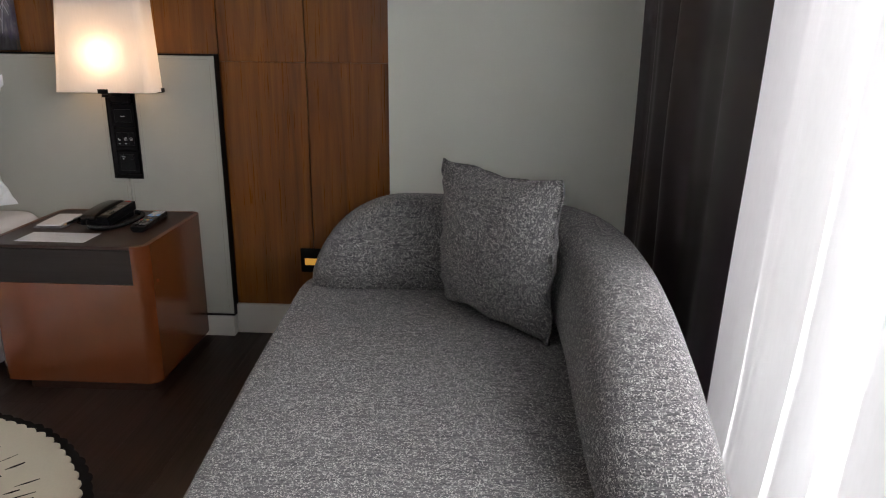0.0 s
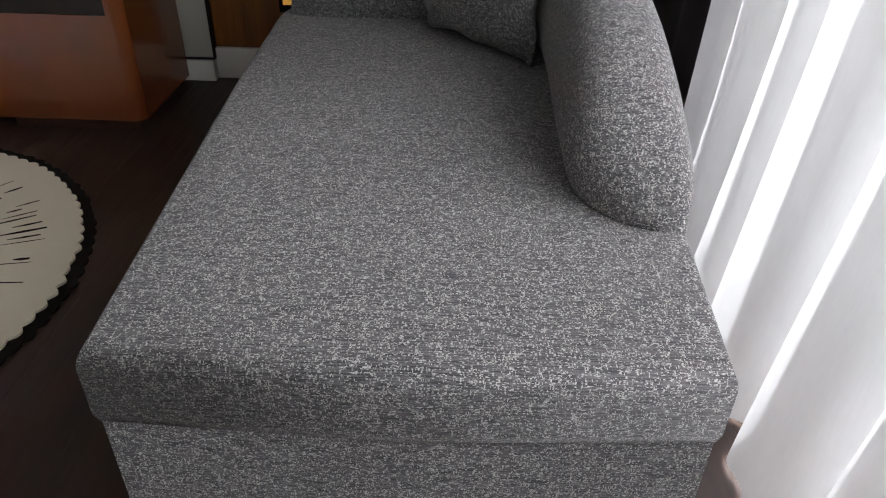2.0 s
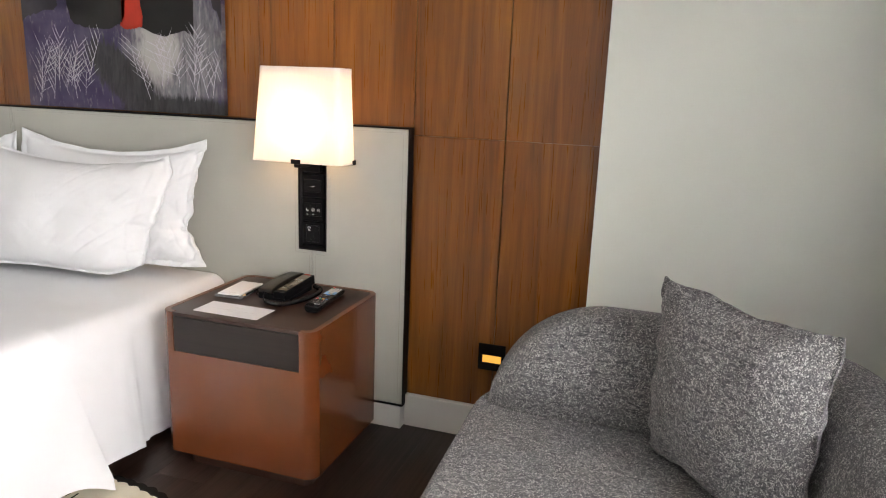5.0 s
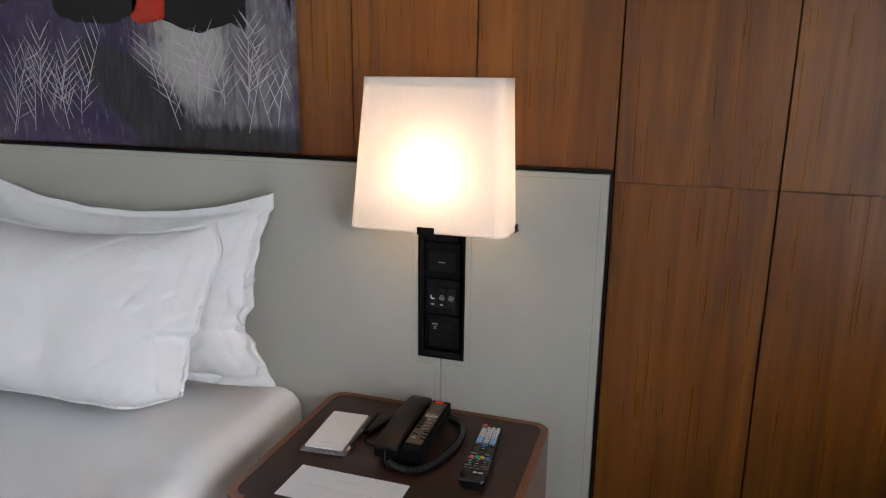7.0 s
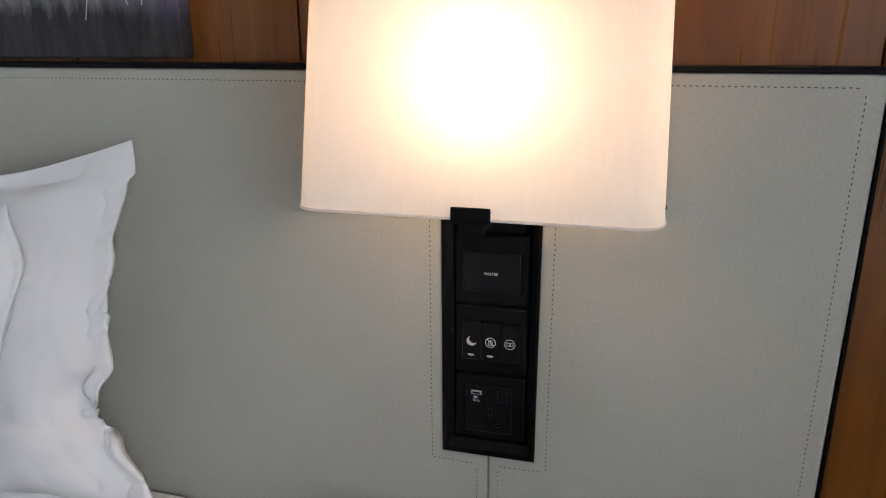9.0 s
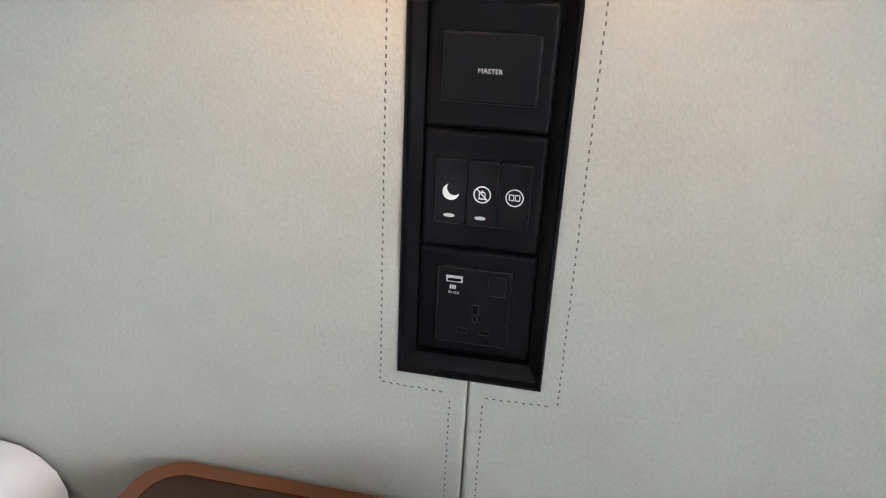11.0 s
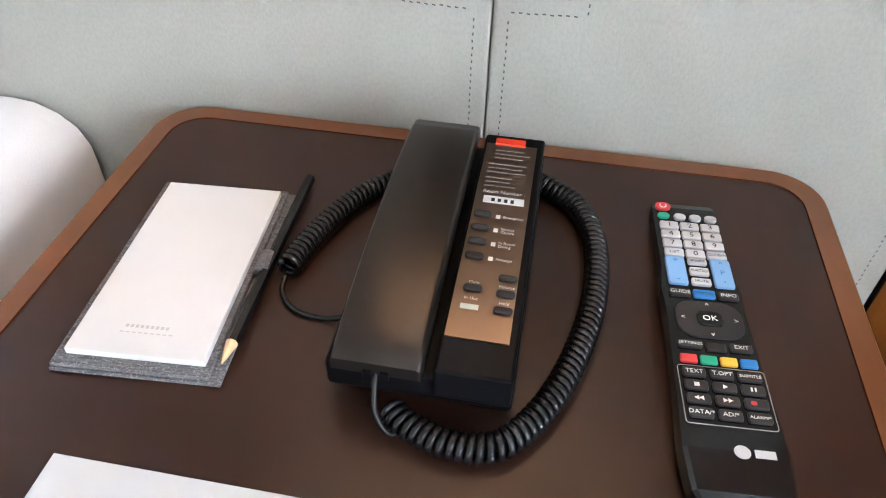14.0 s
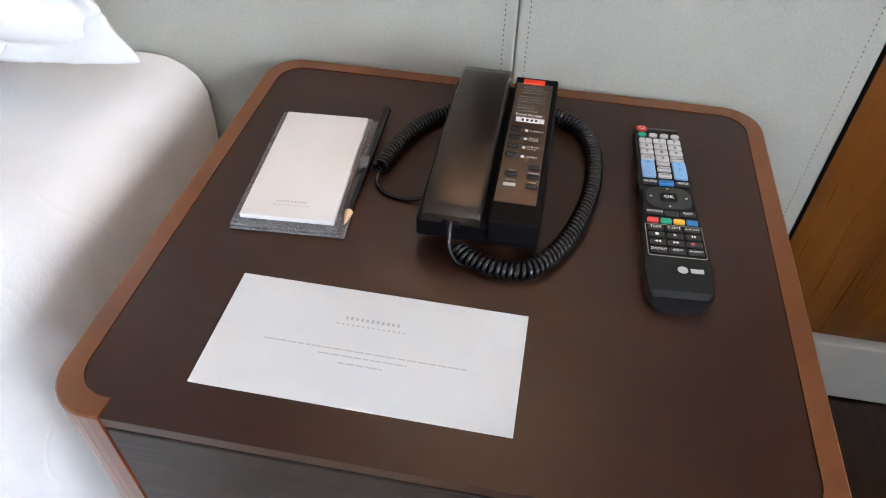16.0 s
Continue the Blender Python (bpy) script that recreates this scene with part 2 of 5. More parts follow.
M = {
    "wall_wood": wood("teak_panel_veneer", (0.092, 0.025, 0.0035), (0.172, 0.055, 0.0068), (0.245, 0.095, 0.0135), 2, 0.30, 1.0, True, 0.16, 0.5),
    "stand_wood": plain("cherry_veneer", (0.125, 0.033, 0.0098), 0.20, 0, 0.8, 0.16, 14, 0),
    "rim_wood": wood("pale_edging", (0.115, 0.040, 0.015), (0.155, 0.058, 0.021), (0.20, 0.080, 0.031), (0, 1), 0.32, 2.5, False, 0.12),
    "wenge": wood("dark_wenge_inlay", (0.0300, 0.0116, 0.0070), (0.0320, 0.0124, 0.0074), (0.0345, 0.0134, 0.0080), 0, 0.38, 2.2, True, 0.02, 0.4),
    "drawer": wood("dark_wenge_drawer", (0.013, 0.009, 0.008), (0.020, 0.014, 0.012), (0.026, 0.018, 0.015), 0, 0.42, 1.5, True, 0.14, 0.25),
    "floor": wood("dark_oak_boards", (0.012, 0.006, 0.004), (0.024, 0.012, 0.008), (0.042, 0.021, 0.014), 1, 0.36, 0.7),
    "leather": leather("pale_grey_green_leather", (0.41, 0.41, 0.368)),
    "paint": plain("pale_wall_covering", (0.79, 0.805, 0.74), 0.85, 0, 0.2, 0.03, 220, 0.25),
    "white": plain("white_skirting_paint", (0.62, 0.61, 0.58), 0.45, 0, 0.4, 0.04, 40),
    "ceiling": plain("ceiling_paint", (0.84, 0.84, 0.82), 0.9, 0, 0.2, 0.02),
    "far_wall": plain("far_wall_paint", (0.74, 0.73, 0.70), 0.85, 0, 0.2, 0.03),
    "black": plain("black_plastic", (0.004, 0.004, 0.005), 0.42, 0, 0.10, 0.2, 200),
    "black_metal": plain("black_metal_trim", (0.004, 0.004, 0.005), 0.45, 0.0, 0.13, 0.25, 120),
    "rocker": plain("black_satin_plastic", (0.005, 0.005, 0.006), 0.3, 0, 0.14, 0.15, 160),
    "insert": plain("charcoal_socket_plastic", (0.005, 0.005, 0.006), 0.35, 0, 0.14, 0.1, 160),
    # paler than the plates: highlights on moulded edges, put into the colour
    "edge_glint": plain("edge_glint_plastic", (0.030, 0.030, 0.032), 0.35, 0, 0.4, 0.3, 220),
    "dark_gap": plain("dark_gap", (0.002, 0.002, 0.002), 0.9, 0, 0.1),
    "mark": plain("white_print", (0.8, 0.8, 0.78), 0.6, 0, 0.3, 0.02, 60, 0),
    "faint": plain("faint_grey_print", (0.50, 0.49, 0.48), 0.7, 0, 0.3, 0.05, 60, 0),
    "dim_print": plain("dim_grey_print", (0.30, 0.285, 0.27), 0.7, 0, 0.3, 0.05, 60, 0),
    "tweed": tweed("grey_tweed", (0.050, 0.0495, 0.0535), (0.140, 0.1375, 0.142), (0.46, 0.45, 0.435)),
    "linen": linen("white_cotton", (0.79, 0.803, 0.82), 9.0, 0.55, 0.55),
    "duvet": linen("smooth_white_cotton", (0.78, 0.793, 0.812), 5.0, 0.30, 0.15),
    "base_cloth": plain("grey_base_cloth", (0.30, 0.29, 0.26), 0.9, 0, 0.2, 0.1, 300, 0.3),
    "sheer": veil("white_sheer", (0.93, 0.94, 0.95), 0.14, 0.055),
    "shade": veil("cream_lamp_cloth", (0.90, 0.89, 0.87), 0.0, 0.36),
    "drape": plain("charcoal_satin_drape", (0.034, 0.024, 0.029), 0.36, 0, 0.5, 0.2, 300, 0.2),
    "rug": plain("cream_hide_pile", (0.62, 0.56, 0.44), 0.95, 0, 0.1, 0.08, 140, 0.6),
    "rug_dark": plain("black_hide_pile", (0.010, 0.008, 0.007), 0.95, 0, 0.1, 0.2, 140, 0.6),
    "paper": plain("white_paper", (0.70, 0.706, 0.722), 0.8, 0, 0.2, 0.01, 30, 0.02),
    "book_cloth": tweed("grey_book_cloth", (0.09, 0.09, 0.10), (0.16, 0.16, 0.17), (0.26, 0.26, 0.27), 0.45),
    "receiver": plain("dark_bronze_receiver", (0.052, 0.043, 0.037), 0.32, 0.8, 0.5, 0.1, 200),
    "bronze": plain("copper_bronze_plate", (0.25, 0.185, 0.14), 0.28, 0.9, 0.5, 0.05, 300),
    "red": plain("red_lens", (0.75, 0.05, 0.02), 0.2, 0, 0.5, 0.05, 40, 0),
    "grey_key": plain("grey_rubber_key", (0.50, 0.50, 0.52), 0.5, 0, 0.4, 0.05),
    "blue_key": plain("pale_blue_key", (0.22, 0.42, 0.72), 0.45, 0, 0.4, 0.05),
    "deep_blue": plain("blue_key", (0.03, 0.20, 0.55), 0.45, 0, 0.4, 0.05),
    "green_key": plain("green_key", (0.03, 0.38, 0.22), 0.45, 0, 0.4, 0.05),
    "yellow_key": plain("amber_key", (0.75, 0.42, 0.04), 0.45, 0, 0.4, 0.05),
    "red_key": plain("red_key", (0.62, 0.05, 0.05), 0.45, 0, 0.4, 0.05),
    "key_black": plain("black_rubber_key", (0.020, 0.020, 0.022), 0.5, 0, 0.4, 0.15),
    "gloss": plain("glossy_black_plastic", (0.008, 0.008, 0.009), 0.12, 0, 0.5, 0.1, 60, 0),
    "pencil_wood": plain("bare_pencil_wood", (0.62, 0.42, 0.24), 0.6, 0, 0.3, 0.1, 200),
    "cord": plain("black_cord", (0.010, 0.010, 0.011), 0.26, 0, 0.5, 0.1, 200),
    "thread": plain("dark_grey_thread", (0.11, 0.105, 0.095), 0.8, 0, 0.2, 0.15),
    "amber": glowing("amber_lens", (1.0, 0.52, 0.09), 0.40),
    "led": plain("pale_led_lens", (0.55, 0.62, 0.58), 0.3, 0, 0.5, 0.05),
    "frame_grey": plain("grey_window_metal", (0.12, 0.12, 0.12), 0.4, 0.3, 0.5, 0.05),
}


def glass():
    m, t, b = shader("clear_glass", 0.0)
    b.inputs["Transmission Weight"].default_value = 1.0
    b.inputs["IOR"].default_value = 1.02
    return m


M["glass"] = glass()


# ---- builders ----
def part(name, bm, material, parent=None, label="", smooth=False, kind=""):
    me = bpy.data.meshes.new(name)
    bmesh.ops.recalc_face_normals(bm, faces=bm.faces)
    bm.to_mesh(me)
    bm.free()
    me.materials.append(material)
    if smooth:
        me.shade_smooth()
    ob = new(name, me)
    ob.parent = parent
    if label:
        ob["label"] = label
    if kind:
        ob["kind"] = kind
    return ob


def thing(name, at, turn, label, category, group="", kind=""):
    ob = new(name)
    ob.empty_display_size = 0.05
    ob.matrix_world = pose(*at, 0, 0, turn)
    return tagged(ob, label, category, group, kind)


def box(x0, x1, y0, y1, z0, z1, bevel=0.0, segments=2, bm=None):
    bm = bm or bmesh.new()
    vs = [bm.verts.new((x, y, z)) for x in (x0, x1) for y in (y0, y1) for z in (z0, z1)]
    faces = [bm.faces.new([vs[i] for i in f]) for f in ((0, 1, 3, 2), (4, 6, 7, 5), (0, 4, 5, 1), (2, 3, 7, 6), (0, 2, 6, 4), (1, 5, 7, 3))]
    if bevel:
        edges = {e for f in faces for e in f.edges}
        bmesh.ops.bevel(bm, geom=list(edges), offset=bevel, segments=segments, affect="EDGES", profile=0.5)
    return bm


def prism(points, z0, z1, bevel=0.0, segments=2, bm=None):
    """An upright solid over a closed outline."""
    bm = bm or bmesh.new()
    low = [bm.verts.new((x, y, z0)) for x, y in points]
    top = [bm.verts.new((x, y, z1)) for x, y in points]
    n = len(points)
    faces = [bm.faces.new(low[::-1]), bm.faces.new(top)]
    faces += [bm.faces.new((low[i], low[(i + 1) % n], top[(i + 1) % n], top[i])) for i in range(n)]
    if bevel:
        edges = list(faces[0].edges) + list(faces[1].edges)
        bmesh.ops.bevel(bm, geom=edges, offset=bevel, segments=segments, affect="EDGES", profile=0.5)
    return bm


def rounded(x0, x1, y0, y1, r, n=6):
    pts = []
    for cx, cy, a in ((x1 - r, y1 - r, 0), (x0 + r, y1 - r, 90), (x0 + r, y0 + r, 180), (x1 - r, y0 + r, 270)):
        for i in range(n + 1):
            th = radians(a + 90 * i / n)
            pts.append((cx + r * math.cos(th), cy + r * math.sin(th)))
    return pts


def smooth_path(points, per=12, closed=False):
    """A Catmull-Rom line through points."""
    P = [Vector(p) for p in points]
    if closed:
        P = [P[-1], *P, P[0], P[1]]
    else:
        P = [P[0] * 2 - P[1], *P, P[-1] * 2 - P[-2]]
    out = []
    for i in range(1, len(P) - 2):
        for k in range(per):
            t = k / per
            a, b, c, d = P[i - 1:i + 3]
            out.append(0.5 * (2 * b + (c - a) * t + (2 * a - 5 * b + 4 * c - d) * t * t + (3 * b - a - 3 * c + d) * t ** 3))
    if not closed:
        out.append(P[-2])
    return out


def tube(points, r, sides=8, bm=None, closed=False):
    bm = bm or bmesh.new()
    rings, up = [], None
    n = len(points)
    for i, p in enumerate(points):
        d = (points[(i + 1) % n if closed else min(i + 1, n - 1)] - points[i - 1 if closed else max(i - 1, 0)]).normalized()
        if up is None:
            up = d.orthogonal().normalized()
        up = (up - d * up.dot(d)).normalized()
        side = d.cross(up)
        rad = r(i / (n - 1)) if callable(r) else r
        rings.append([bm.verts.new(p + rad * (math.cos(2 * math.pi * k / sides) * up + math.sin(2 * math.pi * k / sides) * side)) for k in range(sides)])
    for i in range(n if closed else n - 1):
        a, b = rings[i], rings[(i + 1) % n]
        for k in range(sides):
            bm.faces.new((a[k], a[(k + 1) % sides], b[(k + 1) % sides], b[k]))
    if not closed:
        bm.faces.new(rings[0][::-1]), bm.faces.new(rings[-1])
    return bm


def sheet(nu, nv, f, bm=None, thick=0.0):
    """A grid surface; f(u, v) gives a point for u, v from 0 to 1."""
    bm = bm or bmesh.new()
    g = [[bm.verts.new(f(i / nu, j / nv)) for j in range(nv + 1)] for i in range(nu + 1)]
    for i in range(nu):
        for j in range(nv):
            bm.faces.new((g[i][j], g[i + 1][j], g[i + 1][j + 1], g[i][j + 1]))
    return bm


def writing(text, size, parent, at, material, rot=(0, 0, 0), name="lettering", depth=0.0001, align="CENTER"):
    """Raised lettering as a mesh under its thing."""
    cu = bpy.data.curves.new(name, "FONT")
    cu.body, cu.size, cu.extrude, cu.align_x, cu.align_y = text, size, depth, align, "CENTER"
    cu.resolution_u = 2
    tmp = bpy.data.objects.new(name, cu)
    me = bpy.data.meshes.new_from_object(tmp)
    bpy.data.objects.remove(tmp)
    me.materials.clear()
    me.materials.append(material)
    ob = new(name, me)
    ob.parent = parent
    ob.matrix_basis = pose(*at, *rot)
    return ob


# ---- structure ----
X0, X1, Y0, YW, H = -3.3, 2.42, -5.2, 0.046, 2.7
structure = dict(kind="structure")
floor = tagged(part("floor", box(X0, X1 + 0.5, Y0, 0.3, -0.12, -0.006), M["floor"]), "dark brown wooden floor", "floor", **structure)
tagged(part("ceiling", box(X0 - 0.1, X1 + 0.6, Y0 - 0.1, 0.3, H, H + 0.1), M["ceiling"]), "plain white ceiling", "ceiling", **structure)
wall_head = tagged(part("wall_north", box(X0, 1.05, YW + 0.014, 0.3, -0.05, H), M["dark_gap"]), "wall behind the teak panels", "wall", **structure)
tagged(part("wall_north_pier", box(1.074, X1 + 0.12, -0.04, 0.3, -0.05, H, 0.003), M["paint"]), "pale grey-green wall with fine fabric texture", "wall", **structure)
tagged(part("wall_west", box(X0 - 0.15, X0, Y0, 0.3, -0.05, H), M["far_wall"]), "plain beige wall", "wall", **structure)
tagged(part("wall_south", box(X0, X1 + 0.12, Y0 - 0.15, Y0, -0.05, H), M["far_wall"]), "plain beige wall", "wall", **structure)
# unseen wall, coloured dark so no bright strip shows through the sheer
window_wall = bmesh.new()
for y0, y1, z0, z1 in ((-1.0, 0.0, -0.05, H), (Y0, -4.55, -0.05, H), (-4.55, -1.0, 2.52, H), (-4.55, -1.0, -0.05, 0.06)):
    box(X1, X1 + 0.12, y0, y1, z0, z1, bm=window_wall)
tagged(part("wall_east", window_wall, M["frame_grey"]), "unseen window wall behind the curtains, darkened to cut light bounce", "wall", **structure)

window = thing("window_1", (X1 + 0.06, -2.775, 0.06), 0, "floor-to-ceiling window with grey metal frame behind sheers", "window", kind="structure")
# frame made deep and dark to cover the bright reveals of the opening
wf = bmesh.new()
for y0, y1, z0, z1 in ((-1.775, 1.775, 0.0, 0.06), (-1.775, 1.775, 2.40, 2.46), (-1.775, -1.715, 0.06, 2.40), (1.715, 1.775, 0.06, 2.40), (-0.03, 0.03, 0.06, 2.40)):
    box(-0.063, 0.063, y0, y1, z0, z1, 0.004, 1, wf)
part("window_frame", wf, M["frame_grey"], window)
for y0, y1 in ((-1.715, -0.03), (0.03, 1.715)):
    pane = part("pane", box(-0.003, 0.003, y0, y1, 0.06, 2.40), M["glass"], window)
    pane.visible_shadow = False

# skirting
tagged(part("baseboard", box(0.391, 1.074, 0.028, YW + 0.012, 0, 0.131, 0.003), M["white"]), "white painted skirting board below teak panels", "baseboard", **structure)
tagged(part("baseboard_headboard", box(X0, 0.390, -0.012, YW, 0, 0.088, 0.003), M["white"]), "white painted skirting board below the headboard", "baseboard", **structure)

# wardrobe-high teak panels, each a board with its own veneer
JOINTS = [-0.252 - 0.330 * i for i in range(10, 0, -1)] + [-0.252, 0.067, 0.394, 0.738, 1.071]
for x0, x1 in zip(JOINTS, JOINTS[1:]):
    x0 = max(x0, X0)
    if x1 <= X0 + 0.02:
        continue
    for z0, z1 in ((0.132 if x0 > 0.39 else 0.1, 1.1477), (1.1480, 1.92), (1.922, H)):
        part("panel", box(x0 + 0.0016, x1 - 0.0016, YW, YW + 0.013, z0 + 0.0004, z1, 0.0008, 1), M["wall_wood"], wall_head)

# ---- headboard ----
headboard = thing("headboard", (0, 0, 0.092), 0, "wall-mounted pale grey-green leather headboard with black edge trim", "headboard")
HB0, HB1, HBT = -2.95, 0.390, 1.170


def leather_panel(points):
    """A padded board over an outline of (x, z), facing the room."""
    bm = prism([(x, z - 0.092) for x, z in points], -0.038, 0.0, 0.004, 3)
    bmesh.ops.transform(bm, matrix=pose(0, 0, 0, 90, 0, 0), verts=bm.verts)
    return bm


# the leather is cut out round the switch panel
PX, PZ0, PZ1 = 0.0605, 0.682, 1.098
LZ, UZ = 0.098, HBT
for outline in (((HB0, LZ), (-1.489, LZ), (-1.489, UZ), (HB0, UZ)),
                ((-1.487, LZ), (-0.0005, LZ), (-0.0005, PZ0), (-PX - 0.0008, PZ0), (-PX - 0.0008, PZ1), (-0.0005, PZ1), (-0.0005, UZ), (-1.487, UZ)),
                ((0.0005, LZ), (HB1, LZ), (HB1, UZ), (0.0005, UZ), (0.0005, PZ1), (PX + 0.0008, PZ1), (PX + 0.0008, PZ0), (0.0005, PZ0))):
    part("leather_panel", leather_panel(outline), M["leather"], headboard)
trim = bmesh.new()
box(HB1 + 0.0005, HB1 + 0.004, -0.002, YW - 0.001, -0.002, HBT - 0.086, 0.001, 1, trim)
box(HB0, HB1 + 0.0005, -0.002, YW - 0.001, HBT - 0.0915, HBT - 0.086, 0.001, 1, trim)
box(HB0, HB1 + 0.0005, -0.003, YW - 0.001, -0.002, 0.0055, 0.001, 1, trim)
part("edge_trim", trim, M["black_metal"], headboard, "thin black metal edge trim")
part("backing_board", box(HB0 + 0.01, HB1 - 0.01, 0.039, YW - 0.001, 0.006, HBT - 0.1), M["dark_gap"], headboard)


def stitches(a, b, step=0.0062, length=0.0046, wide=0.0006):
    """A straight run of thread on the leather from a to b (x, z)."""
    bm = bmesh.new()
    a, b = Vector(a), Vector(b)
    d = (b - a).normalized()
    n = Vector((-d.y, d.x)) * wide
    for i in range(int((b - a).length / step)):
        p = a + d * step * i
        q = p + d * length + n * random.uniform(-0.8, 0.8)
        vs = [(p + n), (q + n), (q - n), (p - n)]
        bm.faces.new([bm.verts.new((v.x, y, v.y)) for v, y in zip(vs, (0.0004, -0.0007, -0.0007, 0.0004))])
    return part("stitching", bm, M["thread"], headboard, "dark thread stitching", kind="stuff")


zb = 0.092
for a, b in (((-0.0752, 0.669 - zb), (-0.0752, 1.10 - zb)), ((0.0752, 0.669 - zb), (0.0752, 1.10 - zb)),
             ((-0.0752, 0.669 - zb), (-0.0145, 0.667 - zb)), ((0.0135, 0.667 - zb), (0.0752, 0.669 - zb)),
             ((-0.0145, 0.55 - zb), (-0.0145, 0.667 - zb)), ((0.0135, 0.55 - zb), (0.0135, 0.667 - zb)),
             ((0.371, 0.03), (0.371, 1.063)), ((-1.47, 1.065), (0.371, 1.065)), ((-1.4745, 0.5), (-1.4745, 1.063)), ((-1.5015, 0.5), (-1.5015, 1.063))):
    stitches(a, b)

# ---- switch panel in the headboard ----
panel = thing("switch_panel", (0, 0.012, PZ0), 0, "tall black bedside switch panel set into the leather headboard", "switch panel")
bez = bmesh.new()
HP = PZ1 - PZ0
loops = []
for inset, y in ((0.0, 0.02), (0.0, -0.0135), (0.0008, -0.015), (0.0026, -0.015), (0.0040, -0.0095), (0.0125, -0.0020), (0.0128, 0.015)):
    w, lo, hi = PX - inset, inset * 1.25, HP - inset * 0.8
    loops.append([bez.verts.new(p) for p in ((-w, y, lo), (w, y, lo), (w, y, hi), (-w, y, hi))])
for a, b in zip(loops, loops[1:]):
    for k in range(4):
        bez.faces.new((a[k], a[(k + 1) % 4], b[(k + 1) % 4], b[k]))
part("bezel", bez, M["black_metal"], panel, "scuffed black metal bezel")
part("back_plate", box(-0.0475, 0.0475, 0.008, 0.02, 0.014, HP - 0.01), M["black"], panel)


def plate(z0, z1):
    return part("plate", box(-0.0455, 0.0455, -0.006, 0.008, z0 - PZ0, z1 - PZ0, 0.003, 2), M["black"], panel)


socket, toggles, master = plate(0.7035, 0.7945), plate(0.7965, 0.8885), plate(0.8905, 0.9815)
part("rocker", box(-0.0340, 0.0355, -0.0105, -0.004, 0.910 - PZ0, 0.9595 - PZ0, 0.002, 2), M["rocker"], master, "wide black rocker switch")
FACE = (90, 0, 0)
writing("MASTER", 0.00492, master, (0.0005, -0.0107, 0.933 - PZ0), M["mark"], FACE)
for i in range(3):
    x = -0.0355 + 0.0243 * i
    part("rocker", box(x + 0.0004, x + 0.0239, -0.0100, -0.004, 0.817 - PZ0, 0.868 - PZ0, 0.0012, 2), M["rocker"], toggles, "narrow black rocker switch")


def ring(cx, cz, r0, r1, y, n=28, bm=None):
    bm = bm or bmesh.new()
    v = [[bm.verts.new((cx + r * math.cos(2 * math.pi * i / n), y, cz + r * math.sin(2 * math.pi * i / n))) for i in range(n)] for r in (r0, r1)]
    for i in range(n):
        bm.faces.new((v[0][i], v[0][(i + 1) % n], v[1][(i + 1) % n], v[1][i]))
    return bm


def bar(x0, x1, z0, z1, y, bm=None, thick=0.0003):
    return box(x0, x1, y - thick, y, z0, z1, bm=bm)


ICON_Z, IY = 0.8425 - PZ0, -0.0102
moon = bmesh.new()
horn = [Vector((0.0064 * math.cos(radians(a)), 0.0064 * math.sin(radians(a)))) for a in range(105, 356, 10)]
pairs = []
for k, p in enumerate(horn):
    q = horn[0].lerp(horn[-1], k / (len(horn) - 1))
    q = q + (p - q) * 0.52
    pairs.append([moon.verts.new((-0.0232 + v.x, IY, ICON_Z + v.y)) for v in (p, q)])
for a, b in zip(pairs, pairs[1:]):
    moon.faces.new((a[0], b[0], b[1], a[1]))
bmesh.ops.remove_doubles(moon, verts=moon.verts, dist=0.00001)
part("moon_sign", moon, M["mark"], toggles)
bell = ring(0.0008, ICON_Z, 0.0058, 0.0067, IY)
bar(-0.0022, 0.0038, ICON_Z - 0.0036, ICON_Z - 0.0028, IY, bell)
for side in (-1, 1):
    bar(0.0008 + side * 0.0022 - 0.0003, 0.0008 + side * 0.0022 + 0.0003, ICON_Z - 0.0030, ICON_Z + 0.0016, IY, bell)
bar(-0.0012, 0.0028, ICON_Z + 0.0016, ICON_Z + 0.0023, IY, bell)
bar(0.0003, 0.0013, ICON_Z + 0.0023, ICON_Z + 0.0035, IY, bell)
slash = box(-0.0064, 0.0064, IY - 0.0002, IY, -0.0004, 0.0004)
bmesh.ops.transform(slash, matrix=Matrix.Translation((0.0008, 0, ICON_Z)) @ pose(0, 0, 0, 0, 45, 0), verts=slash.verts)
part("bell_slash", slash, M["mark"], toggles)
part("bell_sign", bell, M["mark"], toggles)
book = ring(0.0252, ICON_Z, 0.0060, 0.0068, IY)
for x0, x1 in ((-0.0042, -0.0003), (0.0003, 0.0042)):
    for z0, z1 in ((-0.0022, -0.0016), (0.0020, 0.0026)):
        bar(0.0252 + x0, 0.0252 + x1, ICON_Z + z0, ICON_Z + z1, IY, book)
    bar(0.0252 + x0, 0.0252 + x0 + 0.0006, ICON_Z - 0.002, ICON_Z + 0.0024, IY, book)
    bar(0.0252 + x1 - 0.0006, 0.0252 + x1, ICON_Z - 0.002, ICON_Z + 0.0024, IY, book)
part("book_sign", book, M["mark"], toggles)
for x in (-0.0238, 0.0004):
    led = bmesh.new()
    led.faces.new([led.verts.new((x + 0.0044 * math.cos(a * math.pi / 8), IY, 0.8238 - PZ0 + 0.0015 * math.sin(a * math.pi / 8))) for a in range(16)])
    part("indicator", led, M["led"], toggles, "pale indicator lens")
part("socket_insert", box(-0.0310, 0.0290, -0.0085, -0.004, 0.7140 - PZ0, 0.781 - PZ0, 0.0015, 2), M["insert"], socket)
